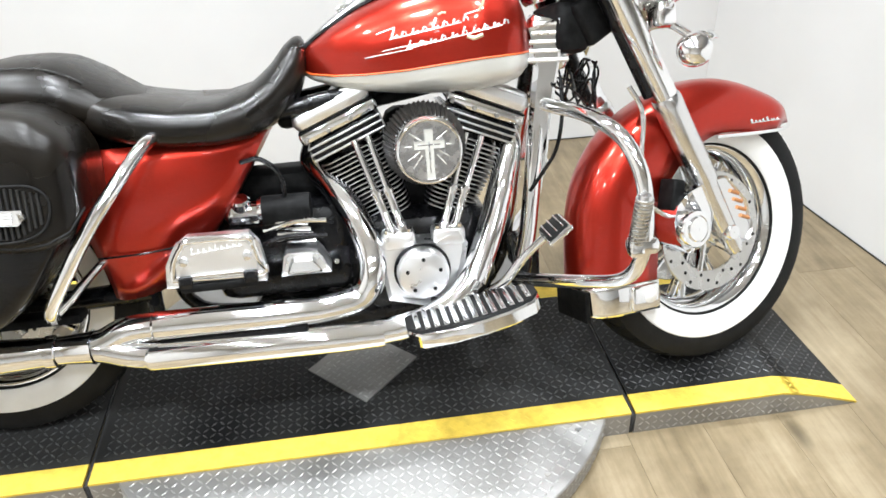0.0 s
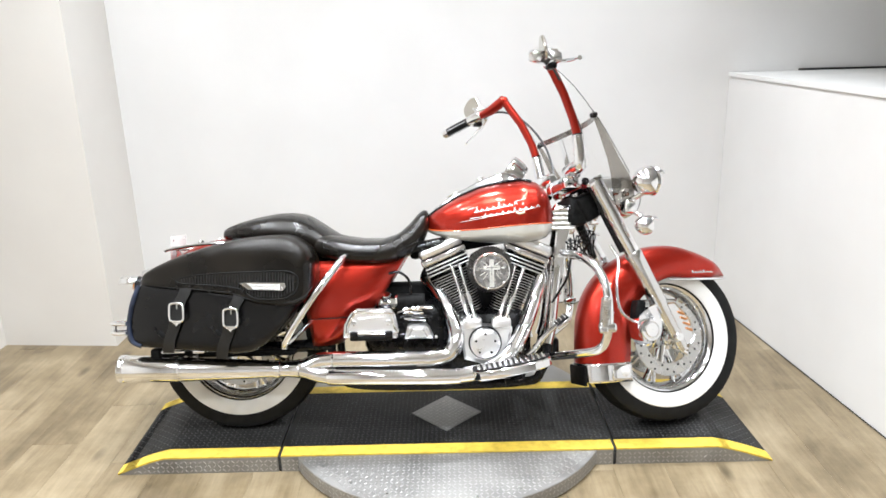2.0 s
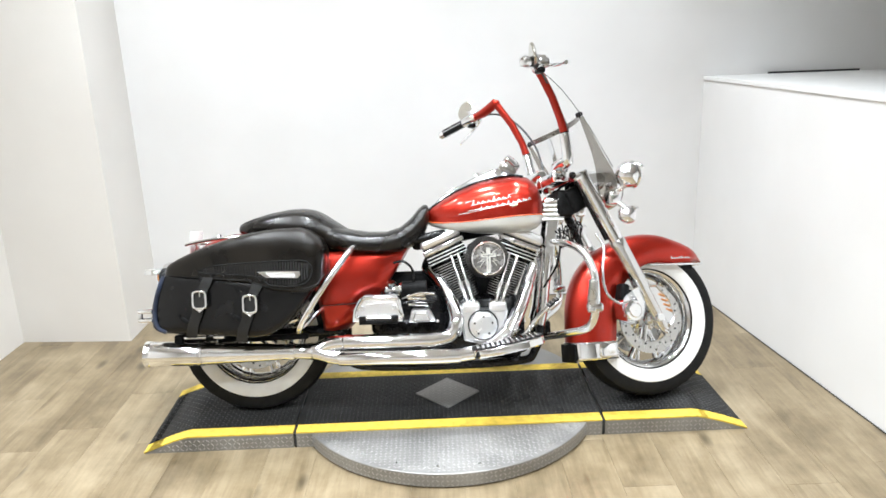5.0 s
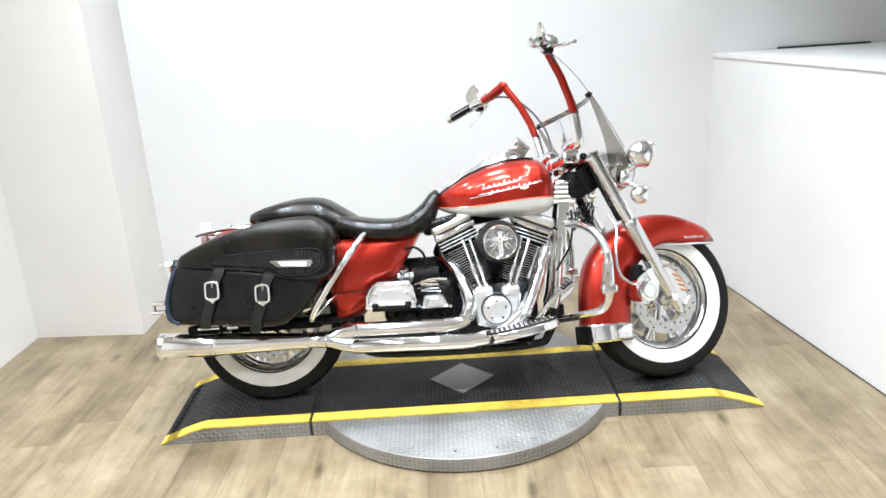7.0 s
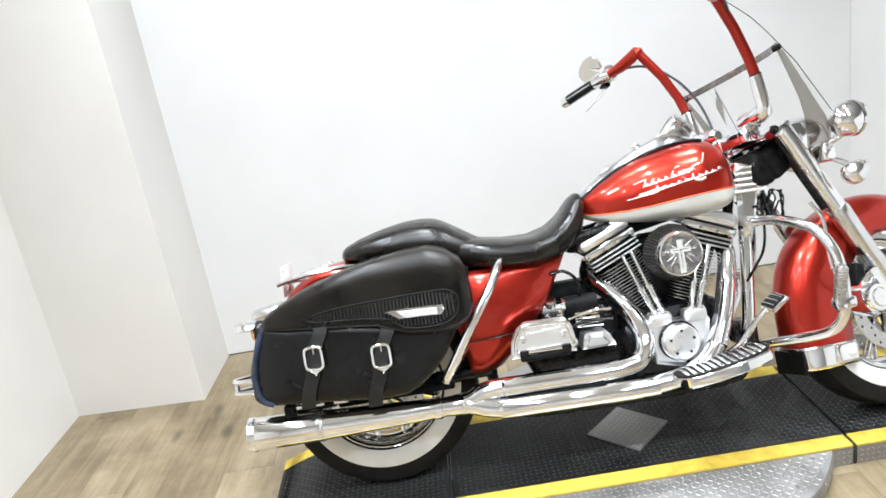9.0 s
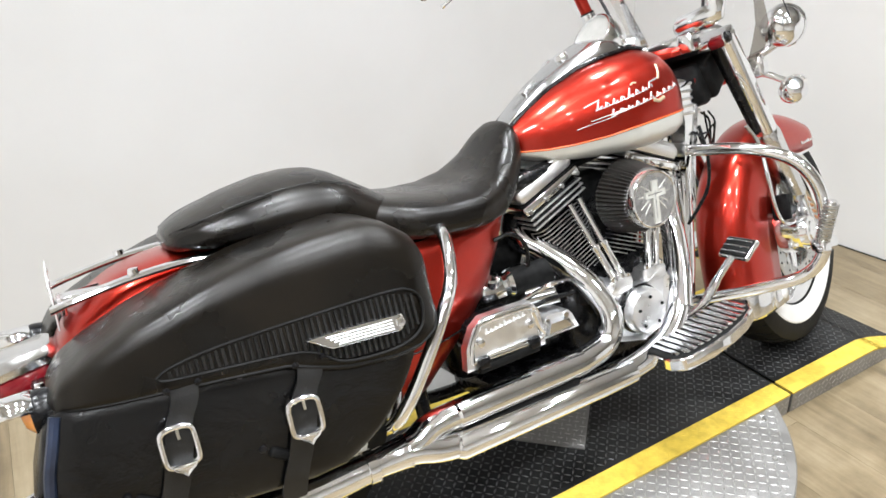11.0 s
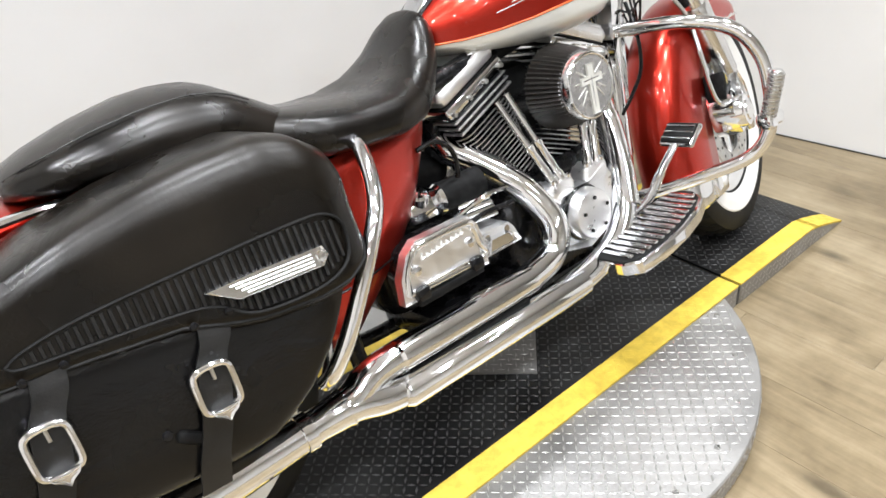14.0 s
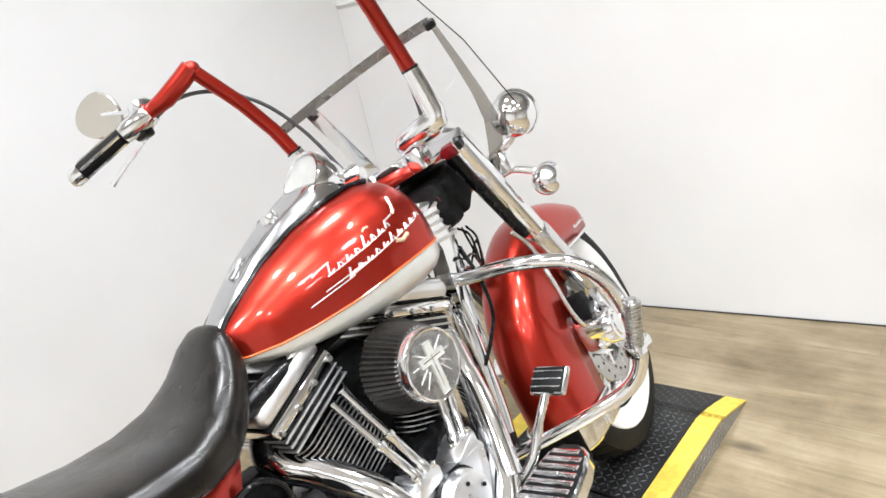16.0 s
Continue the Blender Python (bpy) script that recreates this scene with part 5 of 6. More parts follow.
part("box_emblem", (sb).moved(BOXM), WHITE_PAINT, box, "raised pale script emblem")
tr = Geo()
tr.slab([(-0.135, 0.345), (-0.125, 0.388), (-0.115, 0.395), (-0.055, 0.392), (-0.045, 0.38), (-0.03, 0.345)], "y", -0.125, -0.185, 0.008)
tcv = part("transmission_cover", tr, SATIN, engine, "chrome transmission end cover")
part("cover_step", Geo().slab([(-0.122, 0.352), (-0.112, 0.378), (-0.062, 0.376), (-0.048, 0.352)], "y", -0.184, -0.198, 0.005), CHROME, tcv)
for x in (-0.112, -0.06):
    part("bolt", Geo().lathe([(0.0005, 0.006), (0.007, 0.006), (0.008, 0)], (x, -0.185, 0.380), (0, -1, 0), 12), CHROME, tcv)
for k in range(4):
    part("cover_rib", Geo().tube([(-0.135, -0.15, 0.412 + 0.013 * k), (-0.055 - 0.004 * k, -0.165, 0.410 + 0.013 * k)], 0.0058, 8), CHROME, tcv)
part("oil_filler", Geo().rbox((-0.196, -0.118, 0.470), (0.095, 0.055, 0.050), 0.022), CHROME, engine, "chrome oil filler cover")
part("filler_cap", Geo().lathe([(0.0005, 0.018), (0.017, 0.017), (0.021, 0.012), (0.021, -0.01)], (-0.205, -0.128, 0.492), (0, -0.5, 1), 20), CHROME, engine)
for k in range(3):
    part("cover_bolt", Geo().lathe([(0.0005, 0.006), (0.006, 0.006), (0.007, 0.0)], (-0.02 - 0.045 * k, -0.096, 0.335 + 0.055 * (k % 2)), (0, -1, 0), 10), CHROME, engine)
part("starter", Geo().tube([(-0.16, -0.13, 0.475), (-0.06, -0.135, 0.475)], 0.032, 18), BLACK_MATT, engine)
part("starter_cap", Geo().lathe([(0.0005, 0.012), (0.028, 0.010), (0.032, 0.0)], (-0.16, -0.13, 0.475), (-1, 0, 0), 18), CHROME, engine)
for pts, mt in (([(-0.190, -0.145, 0.585), (-0.152, -0.152, 0.590), (-0.118, -0.152, 0.562), (-0.110, -0.145, 0.515), (-0.126, -0.135, 0.470)], BLACK), ([(-0.20, -0.18, 0.40), (-0.12, -0.19, 0.43), (-0.03, -0.19, 0.425)], BLACK), ([(-0.16, -0.17, 0.44), (-0.09, -0.185, 0.46), (-0.03, -0.18, 0.455)], CHROME)):
    part("hose", Geo().tube(smooth_path(pts, 6), 0.0052, 8), mt, engine)

# floorboard, brake pedal, engine guard, for each side
for s in (-1, 1):
    def board(inset, z0, z1):
        out = []
        for x, y0, y1 in ((0.112, 0.240, 0.318), (0.135, 0.230, 0.348), (0.20, 0.225, 0.362), (0.27, 0.225, 0.364), (0.33, 0.230, 0.355), (0.375, 0.242, 0.338), (0.392, 0.262, 0.315)):
            out.append((x, y0, y1))
        lo_, hi_ = [(x, y0 + inset) for x, y0, y1 in out], [(x, y1 - inset) for x, y0, y1 in out]
        o = lo_ + hi_[::-1]
        return Geo().slab([(x, s * y) for x, y in o], "z", z0, z1, 0.004)
    tilt = Matrix.Translation((0.115, 0, 0.236)) @ Matrix.Rotation(radians(-10), 4, "Y") @ Matrix.Translation((-0.115, 0, 0))
    fb = part("floorboard", board(0, -0.026, 0.006).moved(tilt), CHROME, bike, "chrome rider floorboard with ribbed rubber")
    part("rubber_mat", board(0.010, 0.004, 0.010).moved(tilt), PAD_RUBBER, fb)
    for k in range(13):
        x = 0.135 + 0.0195 * k
        y0, y1 = lerp([(0.115, 0.255, 0.308), (0.15, 0.243, 0.340), (0.22, 0.240, 0.350), (0.29, 0.240, 0.348), (0.35, 0.248, 0.336), (0.392, 0.268, 0.305)], x)
        part("rib", Geo().rbox((x, s * (y0 + y1) / 2, 0.012), (0.0120, y1 - y0, 0.005), 0.0025).moved(tilt), CHROME, fb)
    for bx, by, bz, ty, tz in ((0.20, 0.15, 0.20, 0.26, 0.222), (0.34, 0.13, 0.22, 0.25, 0.248)):
        part("board_bracket", Geo().tube([(bx, s * by, bz), (bx, s * ty, tz)], 0.012, 10), BLACK, fb)
    gp = smooth_path([(0.462, s * 0.055, 0.640), (0.475, s * 0.13, 0.642), (0.505, s * 0.245, 0.640), (0.545, s * 0.335, 0.610), (0.572, s * 0.379, 0.545), (0.580, s * 0.391, 0.46), (0.575, s * 0.385, 0.375), (0.555, s * 0.348, 0.318), (0.50, s * 0.27, 0.288), (0.43, s * 0.17, 0.262), (0.385, s * 0.10, 0.245)], 7)
    gd_ = part("engine_guard", Geo().tube(gp, 0.0155, 14), CHROME, bike, "bent chrome engine guard tube")
    cl = Geo().rbox((0.575, s * 0.388, 0.400), (0.060, 0.040, 0.034), 0.010).rbox((0.560, s * 0.394, 0.392), (0.03, 0.03, 0.022), 0.006)
    part("peg_clamp", cl, CHROME, gd_)
    peg = Geo().lathe([(0.001, 0.0), (0.012, 0.0), (0.014, 0.006), (0.014, 0.106), (0.010, 0.112), (0.001, 0.112)], (0.562, s * 0.390, 0.402), (0.04, s * 0.27, 0.96), 16)
    pg = part("highway_peg", peg, POLISHED, gd_, "folded ribbed highway peg")
    for k in range(12):
        part("peg_ring", Geo().lathe([(0.013, -0.0022), (0.0175, -0.0018), (0.0175, 0.0018), (0.013, 0.0022)], (0.5625 + 0.0003 * k, s * (0.3928 + 0.00226 * k), 0.412 + 0.0080 * k), (0.04, s * 0.27, 0.96), 16), STEEL, pg)
arm = Geo().tube(smooth_path([(0.300, -0.205, 0.262), (0.335, -0.225, 0.290), (0.375, -0.240, 0.346), (0.418, -0.248, 0.388)], 5), [0.011] * 10 + [0.009] * 6, 10)
bp = part("brake_pedal", arm, CHROME, bike, "chrome brake pedal with ribbed black pad")
pm = Matrix.Translation((0.440, -0.250, 0.406)) @ Matrix.Rotation(radians(-38), 4, "Y")
part("pad_frame", Geo().rbox((0, 0, -0.004), (0.062, 0.088, 0.014), 0.006).moved(pm), CHROME, bp)
part("pad", Geo().rbox((0, 0, 0.004), (0.052, 0.078, 0.010), 0.004).moved(pm), PAD_RUBBER, bp)
for k in (-1, 0, 1):
    part("pad_rib", Geo().rbox((0.0165 * k, 0, 0.0095), (0.004, 0.074, 0.004), 0.0015).moved(pm), CHROME, bp)

# wiring and cables behind the fork
random.seed(4)
for k in range(7):
    p = [(0.475, -0.07 + 0.02 * k, 0.70)]
    for i in range(4):
        p.append((0.50 + 0.03 * i + random.uniform(-0.02, 0.02), -0.09 + 0.02 * k + random.uniform(-0.03, 0.03), 0.70 - random.uniform(-0.03, 0.10)))
    p.append((0.60, -0.05 + 0.015 * k, 0.72))
    part("wire", Geo().tube(smooth_path(p, 6), 0.0028, 6), BLACK, bike, "thin black wire")
part("wire", Geo().tube(smooth_path([(0.50, -0.105, 0.70), (0.495, -0.13, 0.62), (0.478, -0.14, 0.55), (0.45, -0.13, 0.50), (0.425, -0.11, 0.455)], 6), 0.0045, 8), BLACK, bike, "black cable along the down tube")
part("regulator", Geo().rbox((0.43, 0, 0.27), (0.05, 0.14, 0.08), 0.01), BLACK, bike)

# rear fender, lamps, rails
rf = []
for i in range(22):
    a = radians(78 + 54 * i / 21)
    r = lerp([(0, 0.415), (6, 0.425), (12, 0.430), (17, 0.420), (21, 0.395)], i)[0]
    cx, cz = REAR_AXLE.x + r * math.cos(a) * 1.05, REAR_AXLE.z + r * math.sin(a)
    rf.append([(REAR_AXLE.x + (r - 0.10 * (1 - math.cos(radians(k)) ** 0.5)) * math.cos(a) * 1.05, 0.120 * math.copysign(abs(math.sin(radians(k))) ** 0.7, k), REAR_AXLE.z + (r - 0.10 * (1 - math.cos(radians(k)) ** 0.5)) * math.sin(a)) for k in range(-90, 91, 10)])
rfo = part("rear_fender", Geo().loft(rf, False, False), RED, bike, "red rear fender", 60)
rfo.modifiers.new("thick", "SOLIDIFY").thickness = 0.003
for s in (-1, 1):
    rail = Geo()
    pts = smooth_path([(-0.66, s * 0.118, 0.700), (-0.78, s * 0.120, 0.715), (-0.90, s * 0.118, 0.713), (-1.00, s * 0.114, 0.700), (-1.040, s * 0.110, 0.692)], 6)
    rail.loft([[(p.x, p.y + 0.015 * math.cos(radians(w)), p.z + 0.007 * math.sin(radians(w))) for w in range(0, 360, 30)] for p in pts])
    part("fender_rail", rail, CHROME, rfo, "chrome fender rail")
    part("rail_bolt", Geo().lathe([(0.001, 0.010), (0.009, 0.010), (0.011, 0.0)], (-0.90, s * 0.118, 0.718), (0, 0, 1), 12), CHROME, rfo)
    lb = Geo().tube([(-1.07, s * 0.05, 0.565), (-1.078, s * 0.14, 0.562), (-1.080, s * 0.215, 0.562)], 0.011, 12)
    lbar = part("rear_lamp_bar", lb, CHROME, bike)
    sg = Geo().ball((-1.088, s * 0.225, 0.570), 0.036, (-1, 0, 0), 0, 110, 24, 12, 1.15)
    sgo = part("turn_signal", sg, BLACK, bike, "black rear turn signal with chrome visor")
    part("lens", Geo().lathe([(0.001, 0.030), (0.02, 0.026), (0.034, 0.013)], (-1.088, s * 0.225, 0.570), (-1, 0, 0), 22), AMBER, sgo, "amber lens")
    vis = Geo().loft([[(-1.088 - dx, s * 0.225 + 0.0375 * math.sin(radians(w)), 0.570 + 0.0375 * math.cos(radians(w))) for w in range(-70, 71, 14)] for dx in (0.008, 0.038, 0.070)], False, False)
    v = part("visor", vis, CHROME, sgo)
    v.modifiers.new("thick", "SOLIDIFY").thickness = 0.002
gr = Geo()
for dz in (0.0, 0.034):
    gr.tube(smooth_path([(-0.99, -0.140, 0.405 + dz), (-1.10, -0.205, 0.405 + dz), (-1.165, -0.255, 0.408 + dz), (-1.176, -0.280, 0.410 + dz), (-1.160, -0.305, 0.410 + dz), (-1.115, -0.312, 0.410 + dz)], 6), 0.0075, 10)
gr.tube(smooth_path([(-1.172, -0.268, 0.400), (-1.176, -0.270, 0.424), (-1.172, -0.268, 0.448)], 4), 0.0075, 10)
part("bag_rail", gr, CHROME, bike, "chrome rear saddlebag rail")
tl = Geo().rbox((-1.108, 0, 0.601), (0.116, 0.102, 0.042), 0.019, Matrix.Rotation(radians(-8), 4, "Y"))
tlo = part("tail_lamp", tl, POLISHED, bike, "pale tail lamp with red lens")
part("lens", Geo().rbox((-1.112, 0, 0.566), (0.095, 0.092, 0.036), 0.012, Matrix.Rotation(radians(-8), 4, "Y")), RED_LENS, tlo, "red lens")
part("tail_bracket", Geo().rbox((-1.085, -0.10, 0.562), (0.04, 0.12, 0.014), 0.005), BLACK, tlo)
part("bracket_bolt", Geo().lathe([(0.0005, 0.016), (0.007, 0.015), (0.009, 0.008), (0.012, 0.006), (0.012, 0.0)], (-1.088, -0.125, 0.569), (0, 0, 1), 12), CHROME, tlo)
ant = Geo().rbox((-0.985, -0.04, 0.694), (0.08, 0.05, 0.012), 0.005).rbox((-1.022, -0.02, 0.680), (0.012, 0.06, 0.034), 0.004)
part("plate_bracket", ant, CHROME, rfo, "chrome plate bracket")
plate = part("rear_plate", Geo().rbox((-1.034, 0.014, 0.696), (0.003, 0.172, 0.100), 0.0015, Matrix.Rotation(radians(3), 4, "Y")), WHITE_PAINT, bike, "blank pale metal plate behind the rear fender")
for dy in (-0.06, 0.06):
    part("bolt", Geo().lathe([(0.0005, 0.004), (0.005, 0.003), (0.006, 0.0)], (-1.032, 0.014 + dy, 0.730), (1, 0, 0), 10), STEEL, plate)

# saddlebags
PIPING = material("dark_blue_piping", (0.005, 0.011, 0.027), 0.35, 0, 0, 30, (0.02, 0.03, 0.06))
LID = [(-1.045, 0.583, 0.6032), (-1.02, 0.584, 0.6313), (-0.98, 0.579, 0.653), (-0.9, 0.568, 0.687), (-0.8, 0.556, 0.717), (-0.7, 0.543, 0.739), (-0.645, 0.521, 0.7456), (-0.6, 0.508, 0.7501), (-0.52, 0.5, 0.752), (-0.475, 0.506, 0.738), (-0.435, 0.526, 0.706), (-0.412, 0.57, 0.6616)]
BODY = [(-1.108, 0.402, 0.435), (-1.098, 0.38, 0.478), (-1.082, 0.368, 0.518), (-1.062, 0.363, 0.572), (-1.04, 0.36, 0.594), (-0.99, 0.357, 0.6), (-0.85, 0.346, 0.59), (-0.7, 0.334, 0.572), (-0.635, 0.34, 0.56), (-0.575, 0.375, 0.555), (-0.522, 0.43, 0.555), (-0.474, 0.5, 0.56), (-0.452, 0.535, 0.565)]


def shell_rings(table, s, n, y_in, y_out, power):
    rings = []
    for i in range(n + 1):
        f = i / n
        x = table[0][0] + (table[-1][0] - table[0][0]) * (0.5 - 0.5 * math.cos(math.pi * f))
        bot, top = lerp(table, x)
        e = min(1, 3.6 * f, 4.2 * (1 - f)) if 0 < f < 1 else 0
        pinch = (0.100 if f < 0.5 else 0.120) * (1 - math.sqrt(max(0, 1 - (1 - e) ** 2)))
        yi, yo = y_in + pinch * 0.5, y_out - pinch
        ring = []
        for k in range(40):
            a = 2 * math.pi * k / 40
            cy, cz = math.cos(a), math.sin(a)
            pw = power if (cy > 0 and cz > 0) else 0.28
            yy = (yi + yo) / 2 + (yo - yi) / 2 * math.copysign(abs(cy) ** pw, cy)
            zz = (bot + top) / 2 + (top - bot) / 2 * math.copysign(abs(cz) ** pw, cz)
            ring.append((x, s * yy, zz))
        rings.append(ring)
    return rings


def shell_y(table, y_in, y_out, power, x, z):
    """Half-width of a shell's outer skin at one place along and up."""
    f = math.acos(1 - 2 * (x - table[0][0]) / (table[-1][0] - table[0][0])) / math.pi
    bot, top = lerp(table, x)
    e = min(1, 3.6 * f, 4.2 * (1 - f))
    pinch = (0.100 if f < 0.5 else 0.120) * (1 - math.sqrt(max(0, 1 - (1 - e) ** 2)))
    yi, yo = y_in + pinch * 0.5, y_out - pinch
    v = max(-0.999, min(0.999, (z - (bot + top) / 2) / ((top - bot) / 2)))
    pw = power if v > 0 else 0.28
    return (yi + yo) / 2 + (yo - yi) / 2 * math.sqrt(1 - abs(v) ** (2 / pw)) ** pw


TOE_IN = 0.09


def lean_in(g, s):
    """The lid's outer face tapers inward above its lip."""
    g.v = [(x, y - s * min(0.016, max(0.0, (z - 0.525) * 0.22)), z) for x, y, z in g.v]
    return g


for s in (-1, 1):
    BAGM = Matrix.Translation((-0.031, s * -0.010, -0.007)) @ Matrix(((1, 0, 0, 0), (s * TOE_IN, 1, 0, s * TOE_IN * 0.72), (0, 0, 1, 0), (0, 0, 0, 1)))
    body = Geo().loft(shell_rings(BODY, s, 36, 0.175, 0.350, 0.40))
    bag = part("saddlebag", (body).moved(BAGM), BAG_LEATHER, bike, "black leather saddlebag with buckled straps", 60)
    lid = part("bag_lid", lean_in(Geo().loft(shell_rings(LID, s, 40, 0.150, 0.368, 0.48)), s).moved(BAGM), LID_LEATHER, bag, "black leather lid with a brown sheen in its colour", 60)
    rear = smooth_path([(x, s * (shell_y(BODY, 0.175, 0.350, 0.40, x, z) + 0.001), z) for x, z in ((-1.040, 0.584), (-1.054, 0.545), (-1.070, 0.500), (-1.080, 0.450), (-1.078, 0.410), (-1.066, 0.382), (-1.038, 0.368))], 5)
    part("bag_piping", Geo().tube(rear, 0.0090, 8).moved(BAGM), PIPING, bag, "dark blue edge piping")
    welt = Geo().tube([ring[36] for ring in shell_rings(LID, s, 40, 0.150, 0.368, 0.48)[3:39]], 0.0026, 6)
    part("lid_welt", lean_in(welt, s).moved(BAGM), RUBBER, bag)
    pan = [(-0.895, 0.601), (-0.87, 0.612), (-0.80, 0.622), (-0.66, 0.627), (-0.52, 0.629), (-0.475, 0.622), (-0.456, 0.595), (-0.470, 0.552), (-0.52, 0.533), (-0.61, 0.538), (-0.655, 0.566), (-0.70, 0.577), (-0.80, 0.586), (-0.88, 0.593)]
    part("lid_panel_piping", lean_in(Geo().tube(smooth_path([(x, s * 0.3695, z) for x, z in pan + pan[:1]], 5), 0.0024, 6), s).moved(BAGM), RUBBER, bag)
    for k in range(40):
        x = -0.875 + 0.0103 * k
        z1 = lerp([(-0.895, 0.602), (-0.87, 0.612), (-0.80, 0.622), (-0.66, 0.627), (-0.52, 0.629), (-0.465, 0.615)], x)[0] - 0.004
        z0 = lerp([(-0.895, 0.594), (-0.80, 0.586), (-0.70, 0.577), (-0.655, 0.566), (-0.61, 0.538), (-0.52, 0.533), (-0.465, 0.560)], x)[0] + 0.004
        if z1 - z0 > 0.006:
            part("panel_rib", lean_in(Geo().tube([(x, s * 0.3685, z0), (x, s * 0.3685, z1)], 0.0034, 5), s).moved(BAGM), STRAP, bag)
    NPM = Matrix.Translation((0.006, 0, -0.006))
    pl = Geo().slab([(-0.672, 0.597), (-0.635, 0.573), (-0.515, 0.568), (-0.503, 0.580), (-0.507, 0.594), (-0.60, 0.598)], "y", s * 0.3690, s * 0.3790, 0.003)
    plo = part("nameplate", lean_in(pl, s).moved(BAGM @ NPM), CHROME, bag, "fluted chrome nameplate")
    for k in range(4):
        part("flute", lean_in(Geo().tube([(-0.640 + 0.006 * k, s * 0.3795, 0.592 - 0.005 * k), (-0.525, s * 0.3795, 0.588 - 0.005 * k)], 0.0014, 5), s).moved(BAGM @ NPM), WHITE_PAINT, plo)
    part("bolt", lean_in(Geo().lathe([(0.0005, 0.006), (0.007, 0.005), (0.008, 0)], (-0.512, s * 0.3780, 0.581), (0, s, 0), 12), s).moved(BAGM @ NPM), CHROME, plo)
    for x, zt, zc in ((-0.891, 0.562, 0.490), (-0.697, 0.538, 0.468)):
        path = [Vector((x + 0.031, s * 0.3500, zt + 0.014)), Vector((x + 0.024, s * 0.3560, zt - 0.010)), Vector((x + 0.009, s * 0.3590, zc + 0.035)), Vector((x, s * 0.3640, zc)), Vector((x - 0.014, s * 0.3600, zc - 0.05)), Vector((x - 0.034, s * 0.3570, zc - 0.10)), Vector((x - 0.044, s * 0.3460, zc - 0.145))]
        strap = Geo().loft([[(p.x + dx, p.y + s * dy, p.z) for dx, dy in ((-0.021, 0), (0.021, 0), (0.021, 0.004), (-0.021, 0.004))] for p in smooth_path(path, 5)])
        so = part("strap", (strap).moved(BAGM), STRAP, bag, "black leather strap with chrome buckle")
        bk = Geo()
        o = [(-0.025, 0.018), (-0.022, 0.029), (-0.010, 0.034), (0.010, 0.034), (0.022, 0.029), (0.025, 0.018), (0.025, -0.016), (0.021, -0.027), (0.008, -0.031), (-0.008, -0.031), (-0.021, -0.027), (-0.025, -0.016)]
        bk.tube(smooth_path([(x + a, s * 0.3710, zc + b) for a, b in o + o[:1]], 4), 0.0052, 10)
        bk.slab([(x - 0.019, zc - 0.026), (x + 0.019, zc - 0.026), (x + 0.015, zc - 0.034), (x + 0.006, zc - 0.040), (x, zc - 0.047), (x - 0.006, zc - 0.040), (x - 0.015, zc - 0.034)], "y", s * 0.3640, s * 0.3750, 0.003)
        part("buckle", (bk).moved(BAGM), CHROME, so, "chrome strap buckle")
        part("buckle_pin", (Geo().tube([(x + 0.002, s * 0.3710, zc + 0.033), (x + 0.002, s * 0.3705, zc + 0.014)], 0.0026, 6)).moved(BAGM), STEEL, so)
        for k in range(3):
            part("strap_hole", (Geo().lathe([(0.0004, 0.0), (0.0028, 0.0)], (x + (0.012 if k == 0 else 0.0), s * (0.3637 if k == 0 else 0.3685), (zc + 0.046, zc + 0.004, zc - 0.010)[k]), (0, s, 0), 8)).moved(BAGM), GAP, so)
        for dx in (-0.022, 0.024):
            part("rivet", (Geo().lathe([(0.0004, 0.004), (0.005, 0.003), (0.006, 0)], (x + dx + 0.026, s * 0.3670, zt + 0.020), (0, s, 0), 10)).moved(BAGM), BLACK, so)
    for lx in (-0.745, -0.955):
        lt = part("latch", Geo().rbox((lx, s * 0.348, 0.412), (0.040, 0.02, 0.018), 0.006, Matrix.Rotation(0.6, 4, "Y")).moved(BAGM), BLACK_MATT, bag, "black quick-release fastener")
        part("latch_tip", Geo().rbox((lx + 0.019, s * 0.352, 0.398), (0.010, 0.016, 0.012), 0.004, Matrix.Rotation(0.6, 4, "Y")).moved(BAGM), STEEL, lt)
        part("latch_stud", Geo().lathe([(0.0005, 0.008), (0.006, 0.007), (0.008, 0.0)], (lx - 0.026, s * 0.347, 0.430), (0, s, 0), 12).moved(BAGM), BLACK, lt)
    rg = Geo().tube(smooth_path([(-0.335, s * 0.175, 0.660), (-0.352, s * 0.235, 0.648), (-0.395, s * 0.310, 0.590), (-0.445, s * 0.335, 0.525), (-0.510, s * 0.335, 0.430), (-0.548, s * 0.318, 0.372), (-0.560, s * 0.290, 0.345)], 6), 0.0135, 12)
    rgo = part("bag_guard", rg, CHROME, bike, "chrome saddlebag guard tube")
    part("guard_brace", Geo().tube(smooth_path([(-0.560, s * 0.295, 0.348), (-0.53, s * 0.265, 0.372), (-0.49, s * 0.20, 0.41), (-0.46, s * 0.15, 0.43)], 5), 0.009, 10), CHROME, rgo)

# ---- display platform ----
H = 0.068


